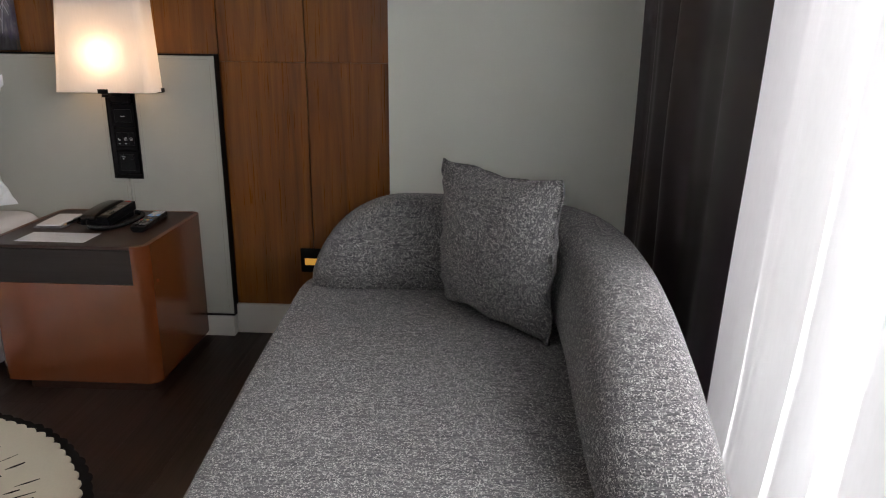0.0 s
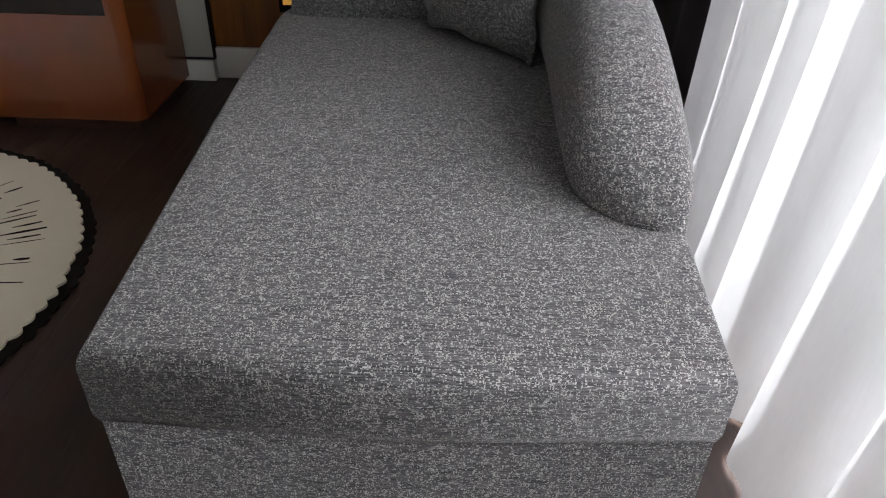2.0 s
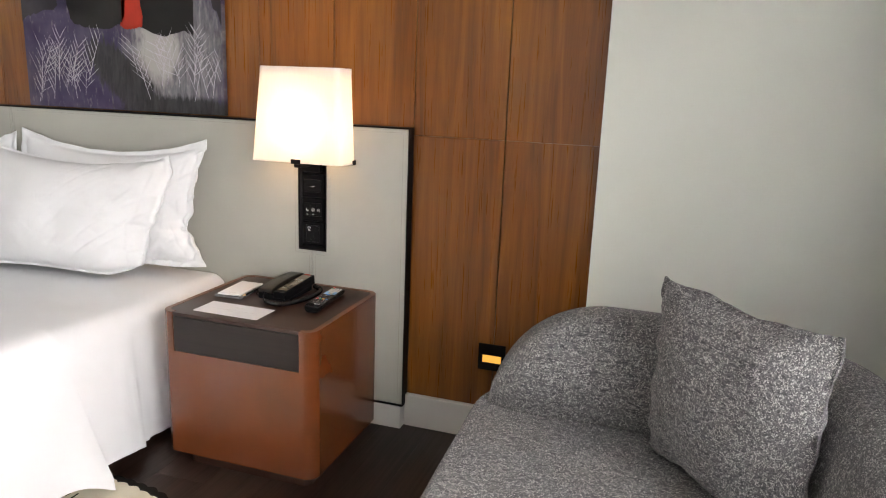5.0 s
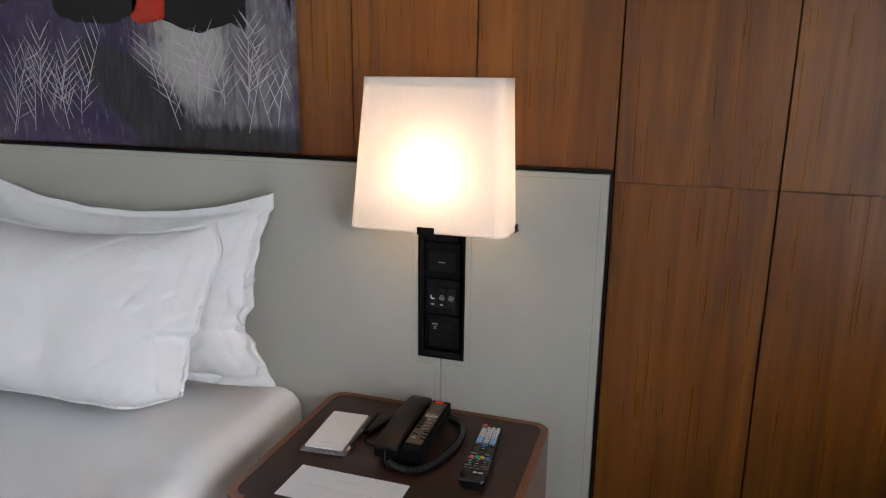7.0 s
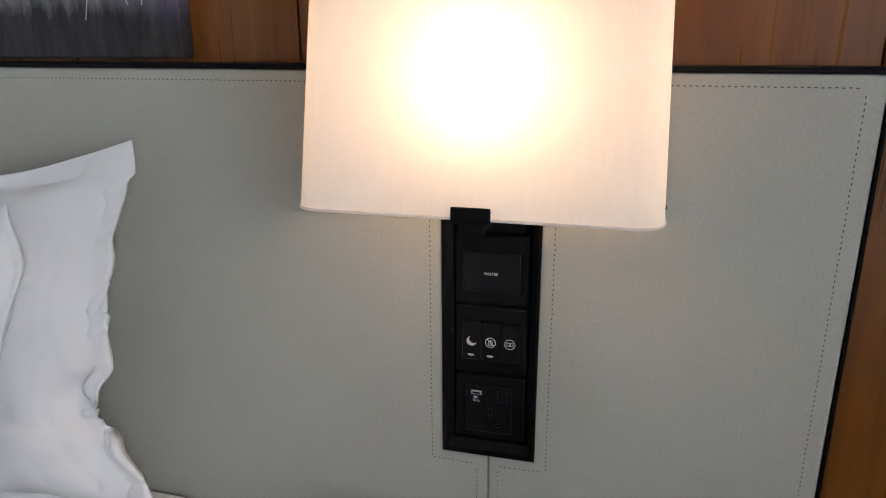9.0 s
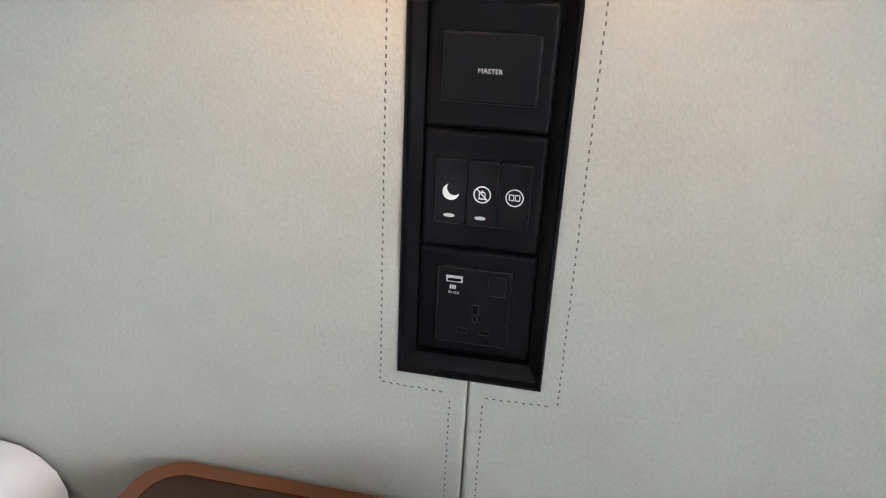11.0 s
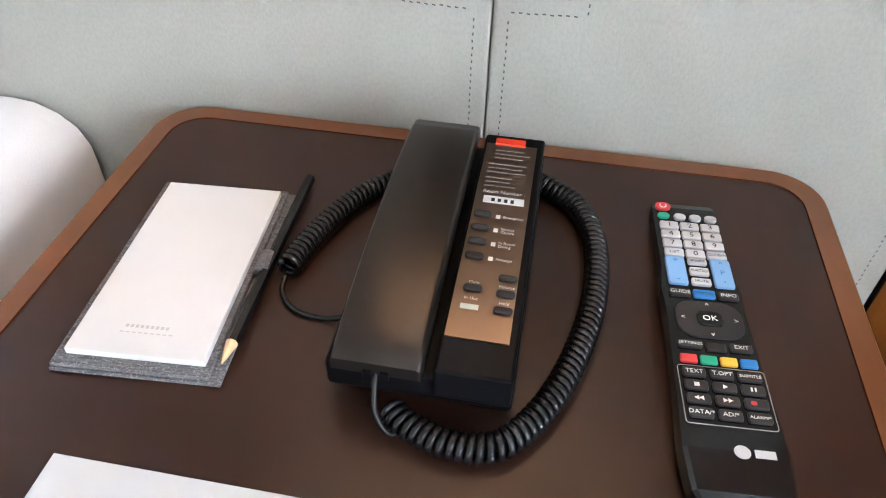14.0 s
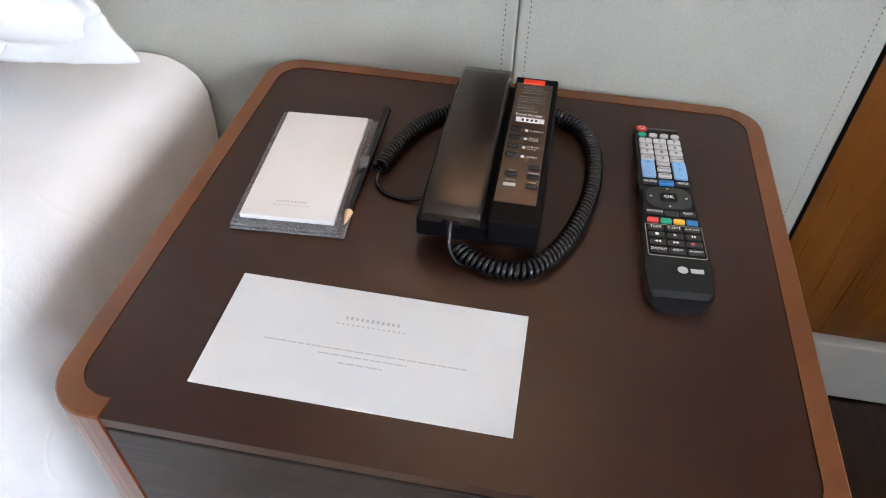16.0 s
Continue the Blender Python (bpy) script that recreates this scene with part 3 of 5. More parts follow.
part("socket_switch", box(0.0105, 0.0245, -0.0105, -0.008, 0.760 - PZ0, 0.777 - PZ0, 0.0012, 2), M["rocker"], socket)
usb = bmesh.new()
bar(-0.0235, -0.0100, 0.7680 - PZ0, 0.7735 - PZ0, -0.0086, usb)
part("usb_port", usb, M["grey_key"], socket, "metal-lined charging port")
bar_bm = bmesh.new()
bar(-0.0220, -0.0115, 0.7690 - PZ0, 0.7713 - PZ0, -0.0091, bar_bm)
part("usb_tongue", bar_bm, M["dark_gap"], socket)
mk = bmesh.new()
for i in range(3):
    bar(-0.0200 + 0.0018 * i, -0.0190 + 0.0018 * i, 0.7620 - PZ0, 0.7654 - PZ0, -0.0087, mk)
part("battery_sign", mk, M["mark"], socket)
writing("5V=2A", 0.0032, socket, (-0.0168, -0.0088, 0.7588 - PZ0), M["mark"], FACE)
pins = bmesh.new()
for x0, x1, z0, z1 in ((0.0045, 0.0085, 0.744, 0.7515), (0.0050, 0.0080, 0.7375, 0.742), (-0.0075, 0.0005, 0.7265, 0.7295), (-0.0010, 0.0008, 0.7285, 0.733),
                       (0.0115, 0.0195, 0.7265, 0.7295), (0.0112, 0.0130, 0.7285, 0.733)):
    bar(x0 - 0.005, x1 - 0.005, z0 - 0.002 - PZ0, z1 - 0.002 - PZ0, -0.0087, pins)
part("socket_holes", pins, M["dark_gap"], socket, "dark pin holes")


def glint_line(x0, x1, z0, z1, y, r, name, parent, wire=0.00028):
    """A fine paler line round an opening in a plate, in place of its edge highlight."""
    bm = tube([Vector((x, y, z - PZ0)) for x, z in rounded(x0, x1, z0, z1, r, 3)], wire, 4, None, True)
    return part(name, bm, M["edge_glint"], parent, "", True)


# edge highlights of the black plates, drawn as thin paler lines
glint_line(-0.0300, 0.0282, 0.7148, 0.7803, -0.0085, 0.0018, "insert_rim", socket)
glint_line(0.0108, 0.0242, 0.7603, 0.7767, -0.0104, 0.0015, "switch_rim", socket)
for x0, x1, z0, z1 in ((-0.0008, 0.0040, 0.7415, 0.7500), (-0.0003, 0.0033, 0.7350, 0.7402), (-0.0128, -0.0043, 0.7240, 0.7280), (0.0062, 0.0148, 0.7240, 0.7280)):
    glint_line(x0, x1, z0, z1, -0.0088, 0.0012, "pin_rim", socket, 0.00035)
for k in range(3):
    glint_line(-0.0348 + 0.0243 * k, -0.0120 + 0.0243 * k, 0.8176, 0.8674, -0.0098, 0.0012, "rocker_rim", toggles, 0.0002)
glint_line(-0.0335, 0.0350, 0.9105, 0.9590, -0.0102, 0.0022, "rocker_rim", master, 0.0002)

# ---- wall lamp above the panel ----
lampset = thing("wall_lamp", (0.0, 0.0, 0.985), 0, "lit bedside wall lamp with tapered cream fabric shade", "lamp")
part("mounting_block", box(-0.036, 0.040, -0.014, 0.006, 0.004, 0.050, 0.003), M["black_metal"], lampset, "dark metal mounting block")
part("arm", box(-0.010, 0.016, -0.120, -0.013, 0.032, 0.044, 0.002), M["black_metal"], lampset)
sock = bmesh.new()
bmesh.ops.create_cone(sock, cap_ends=True, segments=20, radius1=0.016, radius2=0.016, depth=0.09, matrix=Matrix.Translation((0.015, -0.066, 0.088)))
part("bulb_holder", sock, M["black_metal"], lampset)


def shade_ring(z, x0, x1, y0, y1, r):
    return [Vector((x, y, z)) for x, y in rounded(x0, x1, y0, y1, r, 7)]


def lerp(a, b, t):
    return a + (b - a) * t


LZ0, LZ1 = 1.036 - 0.985, 1.374 - 0.985
sh = bmesh.new()
levels = []
for k in range(9):
    t = k / 8
    levels.append([sh.verts.new(p) for p in shade_ring(lerp(LZ0, LZ1, t), lerp(-0.188, -0.149, t), lerp(0.188, 0.174, t), -0.131, -0.006, 0.028)])
for a, b in zip(levels, levels[1:]):
    for i in range(len(a)):
        sh.faces.new((a[i], a[(i + 1) % len(a)], b[(i + 1) % len(a)], b[i]))
shade = part("shade", sh, M["shade"], lampset, "cream fabric shade glowing from within", True)
for t in (0.0, 1.0):
    hem = bmesh.new()
    ringp = shade_ring(lerp(LZ0, LZ1, t), lerp(-0.188, -0.149, t), lerp(0.188, 0.174, t), -0.131, -0.006, 0.028)
    tube(ringp, 0.0016, 6, hem, True)
    part("shade_wire", hem, M["shade"], shade, "", True)
hem = bmesh.new()
rows_ = [[hem.verts.new(p) for p in shade_ring(lerp(LZ0, LZ1, t), lerp(-0.188, -0.149, t) - 0.0009, lerp(0.188, 0.174, t) + 0.0009, -0.1319, -0.0051, 0.029)] for t in (0.945, 1.0)]
for i in range(len(rows_[0])):
    k = (i + 1) % len(rows_[0])
    hem.faces.new((rows_[0][i], rows_[0][k], rows_[1][k], rows_[1][i]))
part("top_hem", hem, M["shade"], shade, "turned hem round the top of the shade", True)
clips = [(-0.016, 0.024, -0.1335, -0.118), (0.174, 0.1905, -0.040, -0.014)]
for x0, x1, y0, y1 in clips:
    part("clip", box(x0, x1, y0, y1, LZ0 - 0.005, LZ0 + 0.012, 0.001, 1), M["black_metal"], lampset, "small black metal clip")
part("cross_bar", box(-0.010, 0.193, -0.030, -0.020, LZ0 - 0.004, LZ0 - 0.001), M["black_metal"], lampset)

# ---- night light in the teak panel ----
night = thing("night_light", (0.733, YW, 0.336), 0, "small black recessed night light glowing amber", "night light")
nf = bmesh.new()
for x0, x1, z0, z1 in ((-0.052, 0.052, -0.052, -0.022), (-0.052, 0.052, 0.008, 0.052), (-0.052, -0.036, -0.022, 0.008), (0.036, 0.052, -0.022, 0.008)):
    box(x0, x1, -0.006, -0.0005, z0, z1, 0.001, 1, nf)
part("frame", nf, M["black_metal"], night)
part("lens", box(-0.036, 0.036, -0.002, -0.0005, -0.022, 0.008), M["amber"], night, "glowing amber lens")

# ---- painting ----
def patch_mask(t, centre, angle, radii, rough, sharp):
    """A soft-edged oval patch whose rim is broken up by brush noise."""
    tc = t.nodes.new("ShaderNodeTexCoord")
    mp = t.nodes.new("ShaderNodeMapping")
    mp.vector_type = "TEXTURE"
    mp.inputs["Location"].default_value = (centre[0], 0, centre[1])
    mp.inputs["Rotation"].default_value = (0, radians(angle), 0)
    mp.inputs["Scale"].default_value = (radii[0], 10, radii[1])
    t.links.new(tc.outputs["Object"], mp.inputs["Vector"])
    g = t.nodes.new("ShaderNodeTexGradient")
    g.gradient_type = "SPHERICAL"
    t.links.new(mp.outputs[0], g.inputs["Vector"])
    n = noise_of(t, coords(t, (26, 1, 7)), 2.2, 4, 0.65)
    ma = t.nodes.new("ShaderNodeMath")
    ma.operation = "MULTIPLY_ADD"
    t.links.new(n, ma.inputs[0])
    ma.inputs[1].default_value = rough
    t.links.new(g.outputs["Fac"], ma.inputs[2])
    return ramp(t, ma.outputs[0], [(0.25 + rough * 0.5 - sharp, (0, 0, 0)), (0.25 + rough * 0.5 + sharp, (1, 1, 1))])


def paint_ground():
    m, t, b = shader("painted_canvas", 0.7, 0, 0.3)
    brush = noise_of(t, coords(t, (14, 1, 3)), 3.5, 5, 0.65, 0.4)
    patch = noise_of(t, coords(t, (1, 1, 1)), 5, 4, 0.6)
    violet = ramp(t, patch, [(0.32, (0.032, 0.022, 0.066)), (0.50, (0.058, 0.046, 0.090)), (0.68, (0.095, 0.083, 0.13))])
    grey = ramp(t, brush, [(0.30, (0.085, 0.08, 0.095)), (0.55, (0.18, 0.175, 0.19)), (0.75, (0.34, 0.33, 0.325))])
    c = mixed(t, patch_mask(t, (0.28, 0.24), 0, (0.33, 0.34), 0.9, 0.16), violet, grey)
    c = mixed(t, patch_mask(t, (0.20, 0.27), 0, (0.13, 0.20), 0.9, 0.18), c, (0.39, 0.38, 0.365))
    dusk = ramp(t, brush, [(0.3, (0.016, 0.016, 0.017)), (0.7, (0.050, 0.048, 0.052))])
    c = mixed(t, patch_mask(t, (0.02, 0.13), 38, (0.30, 0.115), 0.9, 0.10), c, dusk)
    c = mixed(t, patch_mask(t, (0.30, 0.01), 0, (0.40, 0.075), 0.9, 0.14), c, dusk)
    t.links.new(c, b.inputs["Base Color"])
    bump(t, b, brush, 0.3, 0.002)
    return m


M["paint_ground"] = paint_ground()
M["paint_black"] = plain("black_paint", (0.010, 0.009, 0.009), 0.6, 0, 0.3, 0.3, 30, 0.3)
M["paint_red"] = plain("red_paint", (0.36, 0.026, 0.010), 0.6, 0, 0.3, 0.3, 25, 0.3)
M["paint_pale"] = plain("pale_grey_paint", (0.30, 0.29, 0.33), 0.6, 0, 0.3, 0.35, 14, 0.3)
M["paint_dusk"] = plain("dusky_grey_paint", (0.030, 0.026, 0.030), 0.6, 0, 0.3, 0.35, 30, 0.3)
M["paint_stroke"] = plain("white_paint_strokes", (0.50, 0.48, 0.54), 0.6, 0, 0.3, 0.2, 60, 0.2)
painting = thing("painting", (-0.899, 0.02, 1.181), 0, "large unframed canvas of pale grass strokes on purple and grey", "painting")
PW, PH = 0.499, 1.0
part("canvas", box(-PW, PW, 0.0, 0.0255, 0.0, PH, 0.003), M["paint_ground"], painting)


def daub(name, points, colour, y, jitter=0.006, seed=1):
    """A flat patch of paint with an uneven rim."""
    rng = random.Random(seed)
    line = smooth_path([Vector((x, 0, z)) for x, z in points], 8, True)
    bm = bmesh.new()
    bm.faces.new([bm.verts.new((min(PW - .001, max(-PW + .001, p.x + rng.uniform(-jitter, jitter))), y, max(0.004, p.z + rng.uniform(-jitter, jitter)))) for p in line])
    bmesh.ops.triangulate(bm, faces=bm.faces)
    return part(name, bm, M[colour], painting)


daub("dark_mass", [(-0.32, 0.995), (-0.27, 0.6), (-0.24, 0.38), (-0.18, 0.335), (-0.04, 0.325), (0.02, 0.345), (0.12, 0.335), (0.22, 0.30), (0.33, 0.325), (0.37, 0.33), (0.36, 0.7), (0.33, 0.995)], "paint_black", -0.0020, 0.004, 7)
daub("red_patch", [(0.04, 0.99), (0.05, 0.6), (0.045, 0.40), (0.02, 0.345), (0.05, 0.325), (0.10, 0.33), (0.13, 0.35), (0.12, 0.45), (0.11, 0.7), (0.10, 0.99)], "paint_red", -0.0026, 0.003, 9)
daub("dusk_patch", [(-0.525, 0.995), (-0.525, 0.40), (-0.46, 0.375), (-0.38, 0.40), (-0.30, 0.43), (-0.30, 0.7), (-0.33, 0.995)], "paint_dusk", -0.0017, 0.006, 11)
daub("dusk_patch", [(0.44, 0.995), (0.43, 0.6), (0.46, 0.42), (0.50, 0.38), (0.525, 0.36), (0.525, 0.995)], "paint_dusk", -0.0017, 0.006, 13)
strokes = bmesh.new()
rng = random.Random(4)


def stroke(x, z, ang, length, w, y=-0.0032):
    d = Vector((math.cos(ang), math.sin(ang)))
    n = Vector((-d.y, d.x)) * w
    a, b = Vector((x, z)), Vector((x, z)) + d * length
    if abs(b.x) < PW - .004 and 0.004 < b.y < 0.40 and abs(a.x) < PW - .004:
        c = (a + b) / 2 + n * rng.uniform(-2, 2)
        strokes.faces.new([strokes.verts.new((p.x, y, p.y)) for p in (a + n * .6, c + n, b, c - n, a - n * .6)])


for i in range(30):
    left = i < 14
    cx = rng.uniform(-0.51, -0.16) if left else rng.uniform(0.06, 0.51)
    cz = rng.uniform(0.01, 0.16) if left else rng.uniform(0.04, 0.16)
    hh, lean = rng.uniform(0.12, 0.22), radians(90 + rng.uniform(-26, 26))
    wide = rng.uniform(0.0009, 0.0016)
    stroke(cx, cz, lean, hh, wide)
    gap, spread_a = rng.uniform(0.026, 0.042), radians(rng.uniform(30, 52))
    sides = rng.choice(((-1,), (1,), (-1, 1), (-1, 1)))
    f = gap
    while f < hh:
        for sd in sides:
            stroke(cx + math.cos(lean) * f, cz + math.sin(lean) * f, lean + sd * spread_a, rng.uniform(0.07, 0.14) * (1.1 - 0.55 * f / hh), wide * rng.uniform(0.7, 1.1))
        f += gap
part("grass_stroke", strokes, M["paint_stroke"], painting, "thin pale grass-like brush strokes", kind="stuff")

# ---- rug ----
RC, RR = (-0.372, -1.538), 0.820
rug = thing("round_rug", (*RC, 0.0), 0, "round cream hide rug with black scalloped rim and dark dashes", "rug")


def disc(radius, wob, count, z0, z1, seed, phase=0.0):
    rng2 = random.Random(seed)
    amps = [rng2.uniform(0.4, 1.0) for _ in range(count)]
    pts = []
    n = count * 8
    for i in range(n):
        a = 2 * math.pi * i / n
        k = i / 8.0
        bumpy = abs(math.sin(math.pi * (k + phase))) * amps[int(k) % count]
        r = radius - wob * (1 - bumpy)
        pts.append((r * math.cos(a), r * math.sin(a)))
    return prism(pts, z0, z1)


part("rim", disc(RR + 0.030, 0.012, 104, 0.0005, 0.006, 1), M["rug_dark"], rug, "black hide rim")
part("hide", disc(RR, 0.016, 100, 0.006, 0.013, 2), M["rug"], rug, "cream short-pile hide")
rng = random.Random(12)
for i in range(150):
    a = 2 * math.pi * i / 150 + rng.uniform(-0.012, 0.012)
    if rng.random() < 0.25:
        continue
    r1 = RR - 0.10 - rng.random() ** 2 * 0.09
    r0 = r1 - rng.uniform(0.03, 0.16)
    w = rng.uniform(0.0025, 0.0075)
    d, n = Vector((math.cos(a), math.sin(a), 0)), Vector((-math.sin(a), math.cos(a), 0))
    z = Vector((0, 0, 0.0134))
    dash = bmesh.new()
    dash.faces.new([dash.verts.new(p + z) for p in (d * r0 - n * w * .3, d * (r0 + r1) / 2 - n * w, d * r1 - n * w * .7, d * r1 + n * w * .5, d * (r0 + r1) / 2 + n * w * .8, d * r0 + n * w * .3)])
    part("dash", dash, M["rug_dark"], rug)

# ---- nightstand ----
NX0, NX1, NY0, NY1, NZ = -0.297, 0.289, -0.526, -0.005, 0.551
stand = thing("nightstand", (-0.004, -0.2655, 0), 0, "cherry-wood bedside cabinet with dark wenge top and drawer", "nightstand")
hx, hy = (NX1 - NX0) / 2, (NY1 - NY0) / 2
DX0, DX1, DZ = -0.241, 0.241, 0.412
part("plinth", prism(rounded(-hx + 0.085, hx - 0.025, -hy + 0.012, hy - 0.01, 0.03), 0, 0.036), M["wenge"], stand)
part("body", prism(rounded(-hx, hx, -hy, hy, 0.042, 16), 0.034, DZ, 0.0, 1), M["stand_wood"], stand, "cherry veneer body with rounded corners", False)
RIM = 0.0185


o_all = rounded(-hx, hx, -hy, hy, 0.042, 8)
i_all = rounded(-hx + RIM, hx - RIM, -hy + RIM, hy - RIM, 0.030, 8)
order = list(range(27, 36)) + list(range(0, 27))
outer_line = [(DX1, -hy)] + [o_all[k] for k in order] + [(DX0, -hy)]
inner_line = [(DX1, -hy + RIM)] + [i_all[k] for k in order] + [(DX0, -hy + RIM)]
rim_bm = bmesh.new()
grid = [[rim_bm.verts.new((x, y, z)) for (x, y), z in ((o, DZ), (o, NZ - 0.0015), ((o[0] + (i[0] - o[0]) * .08, o[1] + (i[1] - o[1]) * .08), NZ), (i, NZ), (i, DZ))] for o, i in zip(outer_line, inner_line)]
for a, b in zip(grid, grid[1:]):
    for k in range(5):
        rim_bm.faces.new((a[k], b[k], b[(k + 1) % 5], a[(k + 1) % 5]))
rim_bm.faces.new(grid[0]), rim_bm.faces.new(grid[-1][::-1])
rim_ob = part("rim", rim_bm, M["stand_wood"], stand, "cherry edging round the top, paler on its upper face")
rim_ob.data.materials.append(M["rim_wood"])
# faces that look up take the paler edging colour
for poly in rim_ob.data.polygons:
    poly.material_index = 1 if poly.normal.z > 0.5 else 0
inlay = [(x, y) for x, y in inner_line[1:-1]] + [(DX0 + 0.0005, -hy + RIM), (DX0 + 0.0005, -hy + 0.001), (DX1 - 0.0005, -hy + 0.001), (DX1 - 0.0005, -hy + RIM)]
inlay = [(x * 0.9985, y * 0.9985) for x, y in inlay]
part("top", prism(inlay, NZ - 0.012, NZ - 0.001), M["wenge"], stand, "dark wenge top panel")
drawer = part("drawer", box(DX0 + 0.002, DX1 - 0.002, -hy + 0.0005, -hy + 0.3, DZ + 0.001, NZ - 0.0145, 0.001, 1), M["drawer"], stand, "dark handleless drawer")
TOP = NZ - 0.001

# ---- things on the nightstand ----
letter = thing("compliment_card", (-0.0695, -0.4253, TOP), -0.2, "white printed stationery card lying on the nightstand", "card")
part("sheet", box(-0.125, 0.125, -0.0577, 0.0577, 0.0004, 0.0016), M["paper"], letter)
pr = bmesh.new()
for x0, x1, y, h in ((-0.024, 0.024, 0.0263, 0.0034), (-0.030, 0.030, 0.0195, 0.0013)):
    n = int((x1 - x0) / 0.0042)
    for k in range(n):
        xx = lerp(x0, x1, k / n)
        box(xx, xx + 0.0024, y - h / 2, y + h / 2, 0.0016, 0.00175, bm=pr)
part("heading_print", pr, M["faint"], letter, "faint grey printed heading")
pr = bmesh.new()
rng = random.Random(6)
for x0, x1, y in ((-0.083, 0.083, -0.0063), (-0.036, 0.036, -0.0120), (-0.018, 0.018, -0.0190)):
    xx = x0
    while xx < x1:
        w = rng.uniform(0.004, 0.010)
        box(xx, min(xx + w, x1), y - 0.0006, y + 0.0006, 0.0016, 0.00175, bm=pr)
        xx += w + 0.0012
part("address_print", pr, M["faint"], letter, "faint grey lines of print")

pad = thing("notepad", (-0.1820, -0.2180, TOP), 3.8, "white notepad in a grey cloth folder with pencil loop", "notepad")
part("folder_back", box(-0.0550, 0.0545, -0.0935, 0.0945, 0.0003, 0.0032, 0.0008, 1), M["book_cloth"], pad, "grey cloth board")
part("folder_front", box(-0.0540, 0.0470, -0.0920, 0.0935, 0.0036, 0.0068, 0.0008, 1), M["book_cloth"], pad, "grey cloth board")
part("paper_block", box(-0.0465, 0.0430, -0.0840, 0.0865, 0.0070, 0.0120, 0.0004, 1), M["paper"], pad)
pr = bmesh.new()
for k in range(9):
    box(-0.0165 + 0.0033 * k, -0.0145 + 0.0033 * k, -0.0625, -0.0600, 0.0120, 0.01215, bm=pr)
    box(-0.0185 + 0.0040 * k, -0.0158 + 0.0040 * k, -0.0668, -0.0660, 0.0120, 0.01215, bm=pr)
part("heading_print", pr, M["faint"], pad, "faint grey printed heading")
loop = tube([Vector((0.0535, 0.008 + dy, 0.0090)) for dy in (-0.009, 0.009)], 0.0058, 14)
part("pencil_loop", loop, M["book_cloth"], pad, "grey cloth loop", True)
pencil = thing("pencil", (-0.1262, -0.2030, TOP + 0.0030), 1.5, "black hexagonal pencil with bare sharpened tip in its loop", "pencil")
pb = tube([Vector((0, -0.076, 0.0062)), Vector((0, 0.098, 0.0062))], 0.0042, 6)
part("shaft", pb, M["gloss"], pencil)
part("tip", tube([Vector((0, -0.0762, 0.0062)), Vector((0, -0.089, 0.0062)), Vector((0, -0.0935, 0.0062))], lambda t: 0.0041 if t < 0.1 else (0.0016 if t < 0.9 else 0.0002), 8), M["pencil_wood"], pencil, "bare sharpened wood")

# telephone: local x across, y towards the wall
phone = thing("telephone", (0.0068, -0.1915, TOP), -0.3, "slim black desk telephone with bronze face plate, receiver resting", "telephone")


def wedge(x0, x1, y0, y1, zf, zr, thick, bevel, b0=None, b1=None):
    """A slab whose top slopes from zf at the front to zr at the back."""
    bm = bmesh.new()
    lo_f, lo_r = (zf - thick, zr - thick) if b0 is None else (b0, b1)
    v = [bm.verts.new(p) for p in ((x0, y0, lo_f), (x1, y0, lo_f), (x1, y1, lo_r), (x0, y1, lo_r), (x0, y0, zf), (x1, y0, zf), (x1, y1, zr), (x0, y1, zr))]
    for f in ((3, 2, 1, 0), (4, 5, 6, 7), (0, 1, 5, 4), (1, 2, 6, 5), (2, 3, 7, 6), (3, 0, 4, 7)):
        bm.faces.new([v[i] for i in f])
    if bevel:
        bmesh.ops.bevel(bm, geom=list(bm.edges), offset=bevel, segments=3, affect="EDGES", profile=0.5)
    return bm


part("foot", wedge(-0.043, 0.040, -0.082, 0.100, 0.016, 0.024, 0, 0.002, 0.0002, 0.0002), M["black"], phone)
part("base", wedge(-0.0615, 0.0490, -0.109, 0.106, 0.034, 0.046, 0.022, 0.003), M["black"], phone, "black moulded base")
part("console", wedge(0.0030, 0.0478, -0.1130, 0.1065, 0.0455, 0.0585, 0.024, 0.0022), M["black"], phone, "raised black console")


def arched(x0, x1, y0, y1, thick, n=18):
    """A slim bar with rounded edges whose back rises in a shallow arch along its length."""
    bm = bmesh.new()
    rings = []
    for i in range(n + 1):
        y = lerp(y0, y1, i / n)
        crown = 0.0655 - 0.0045 * ((y - 0.035) / 0.082) ** 2
        end = min(i, n - i)
        dip = 0.0024 if end == 0 else (0.0006 if end == 1 else 0.0)
        top, low = crown - dip, crown - thick * (0.72 if end == 0 else 1.0)
        r = 0.0026
        profile = [(x0, low), (x1, low), (x1, top - r), (x1 - r * 0.3, top - r * 0.3), (x1 - r, top), (x0 + r, top), (x0 + r * 0.3, top - r * 0.3), (x0, top - r)]
        rings.append([bm.verts.new((x, y, z)) for x, z in profile])
    for a, b in zip(rings, rings[1:]):
        for k in range(8):
            bm.faces.new((a[k], a[(k + 1) % 8], b[(k + 1) % 8], b[k]))
    bm.faces.new(rings[0]), bm.faces.new(rings[-1][::-1])
    return bm


receiver = part("receiver", arched(-0.0545, -0.0030, -0.1165, 0.1135, 0.016), M["receiver"], phone, "slim dark bronze receiver, arched along its length", False)
for poly in receiver.data.polygons:
    poly.use_smooth = abs(poly.normal.y) < 0.5 and poly.normal.z > 0.2
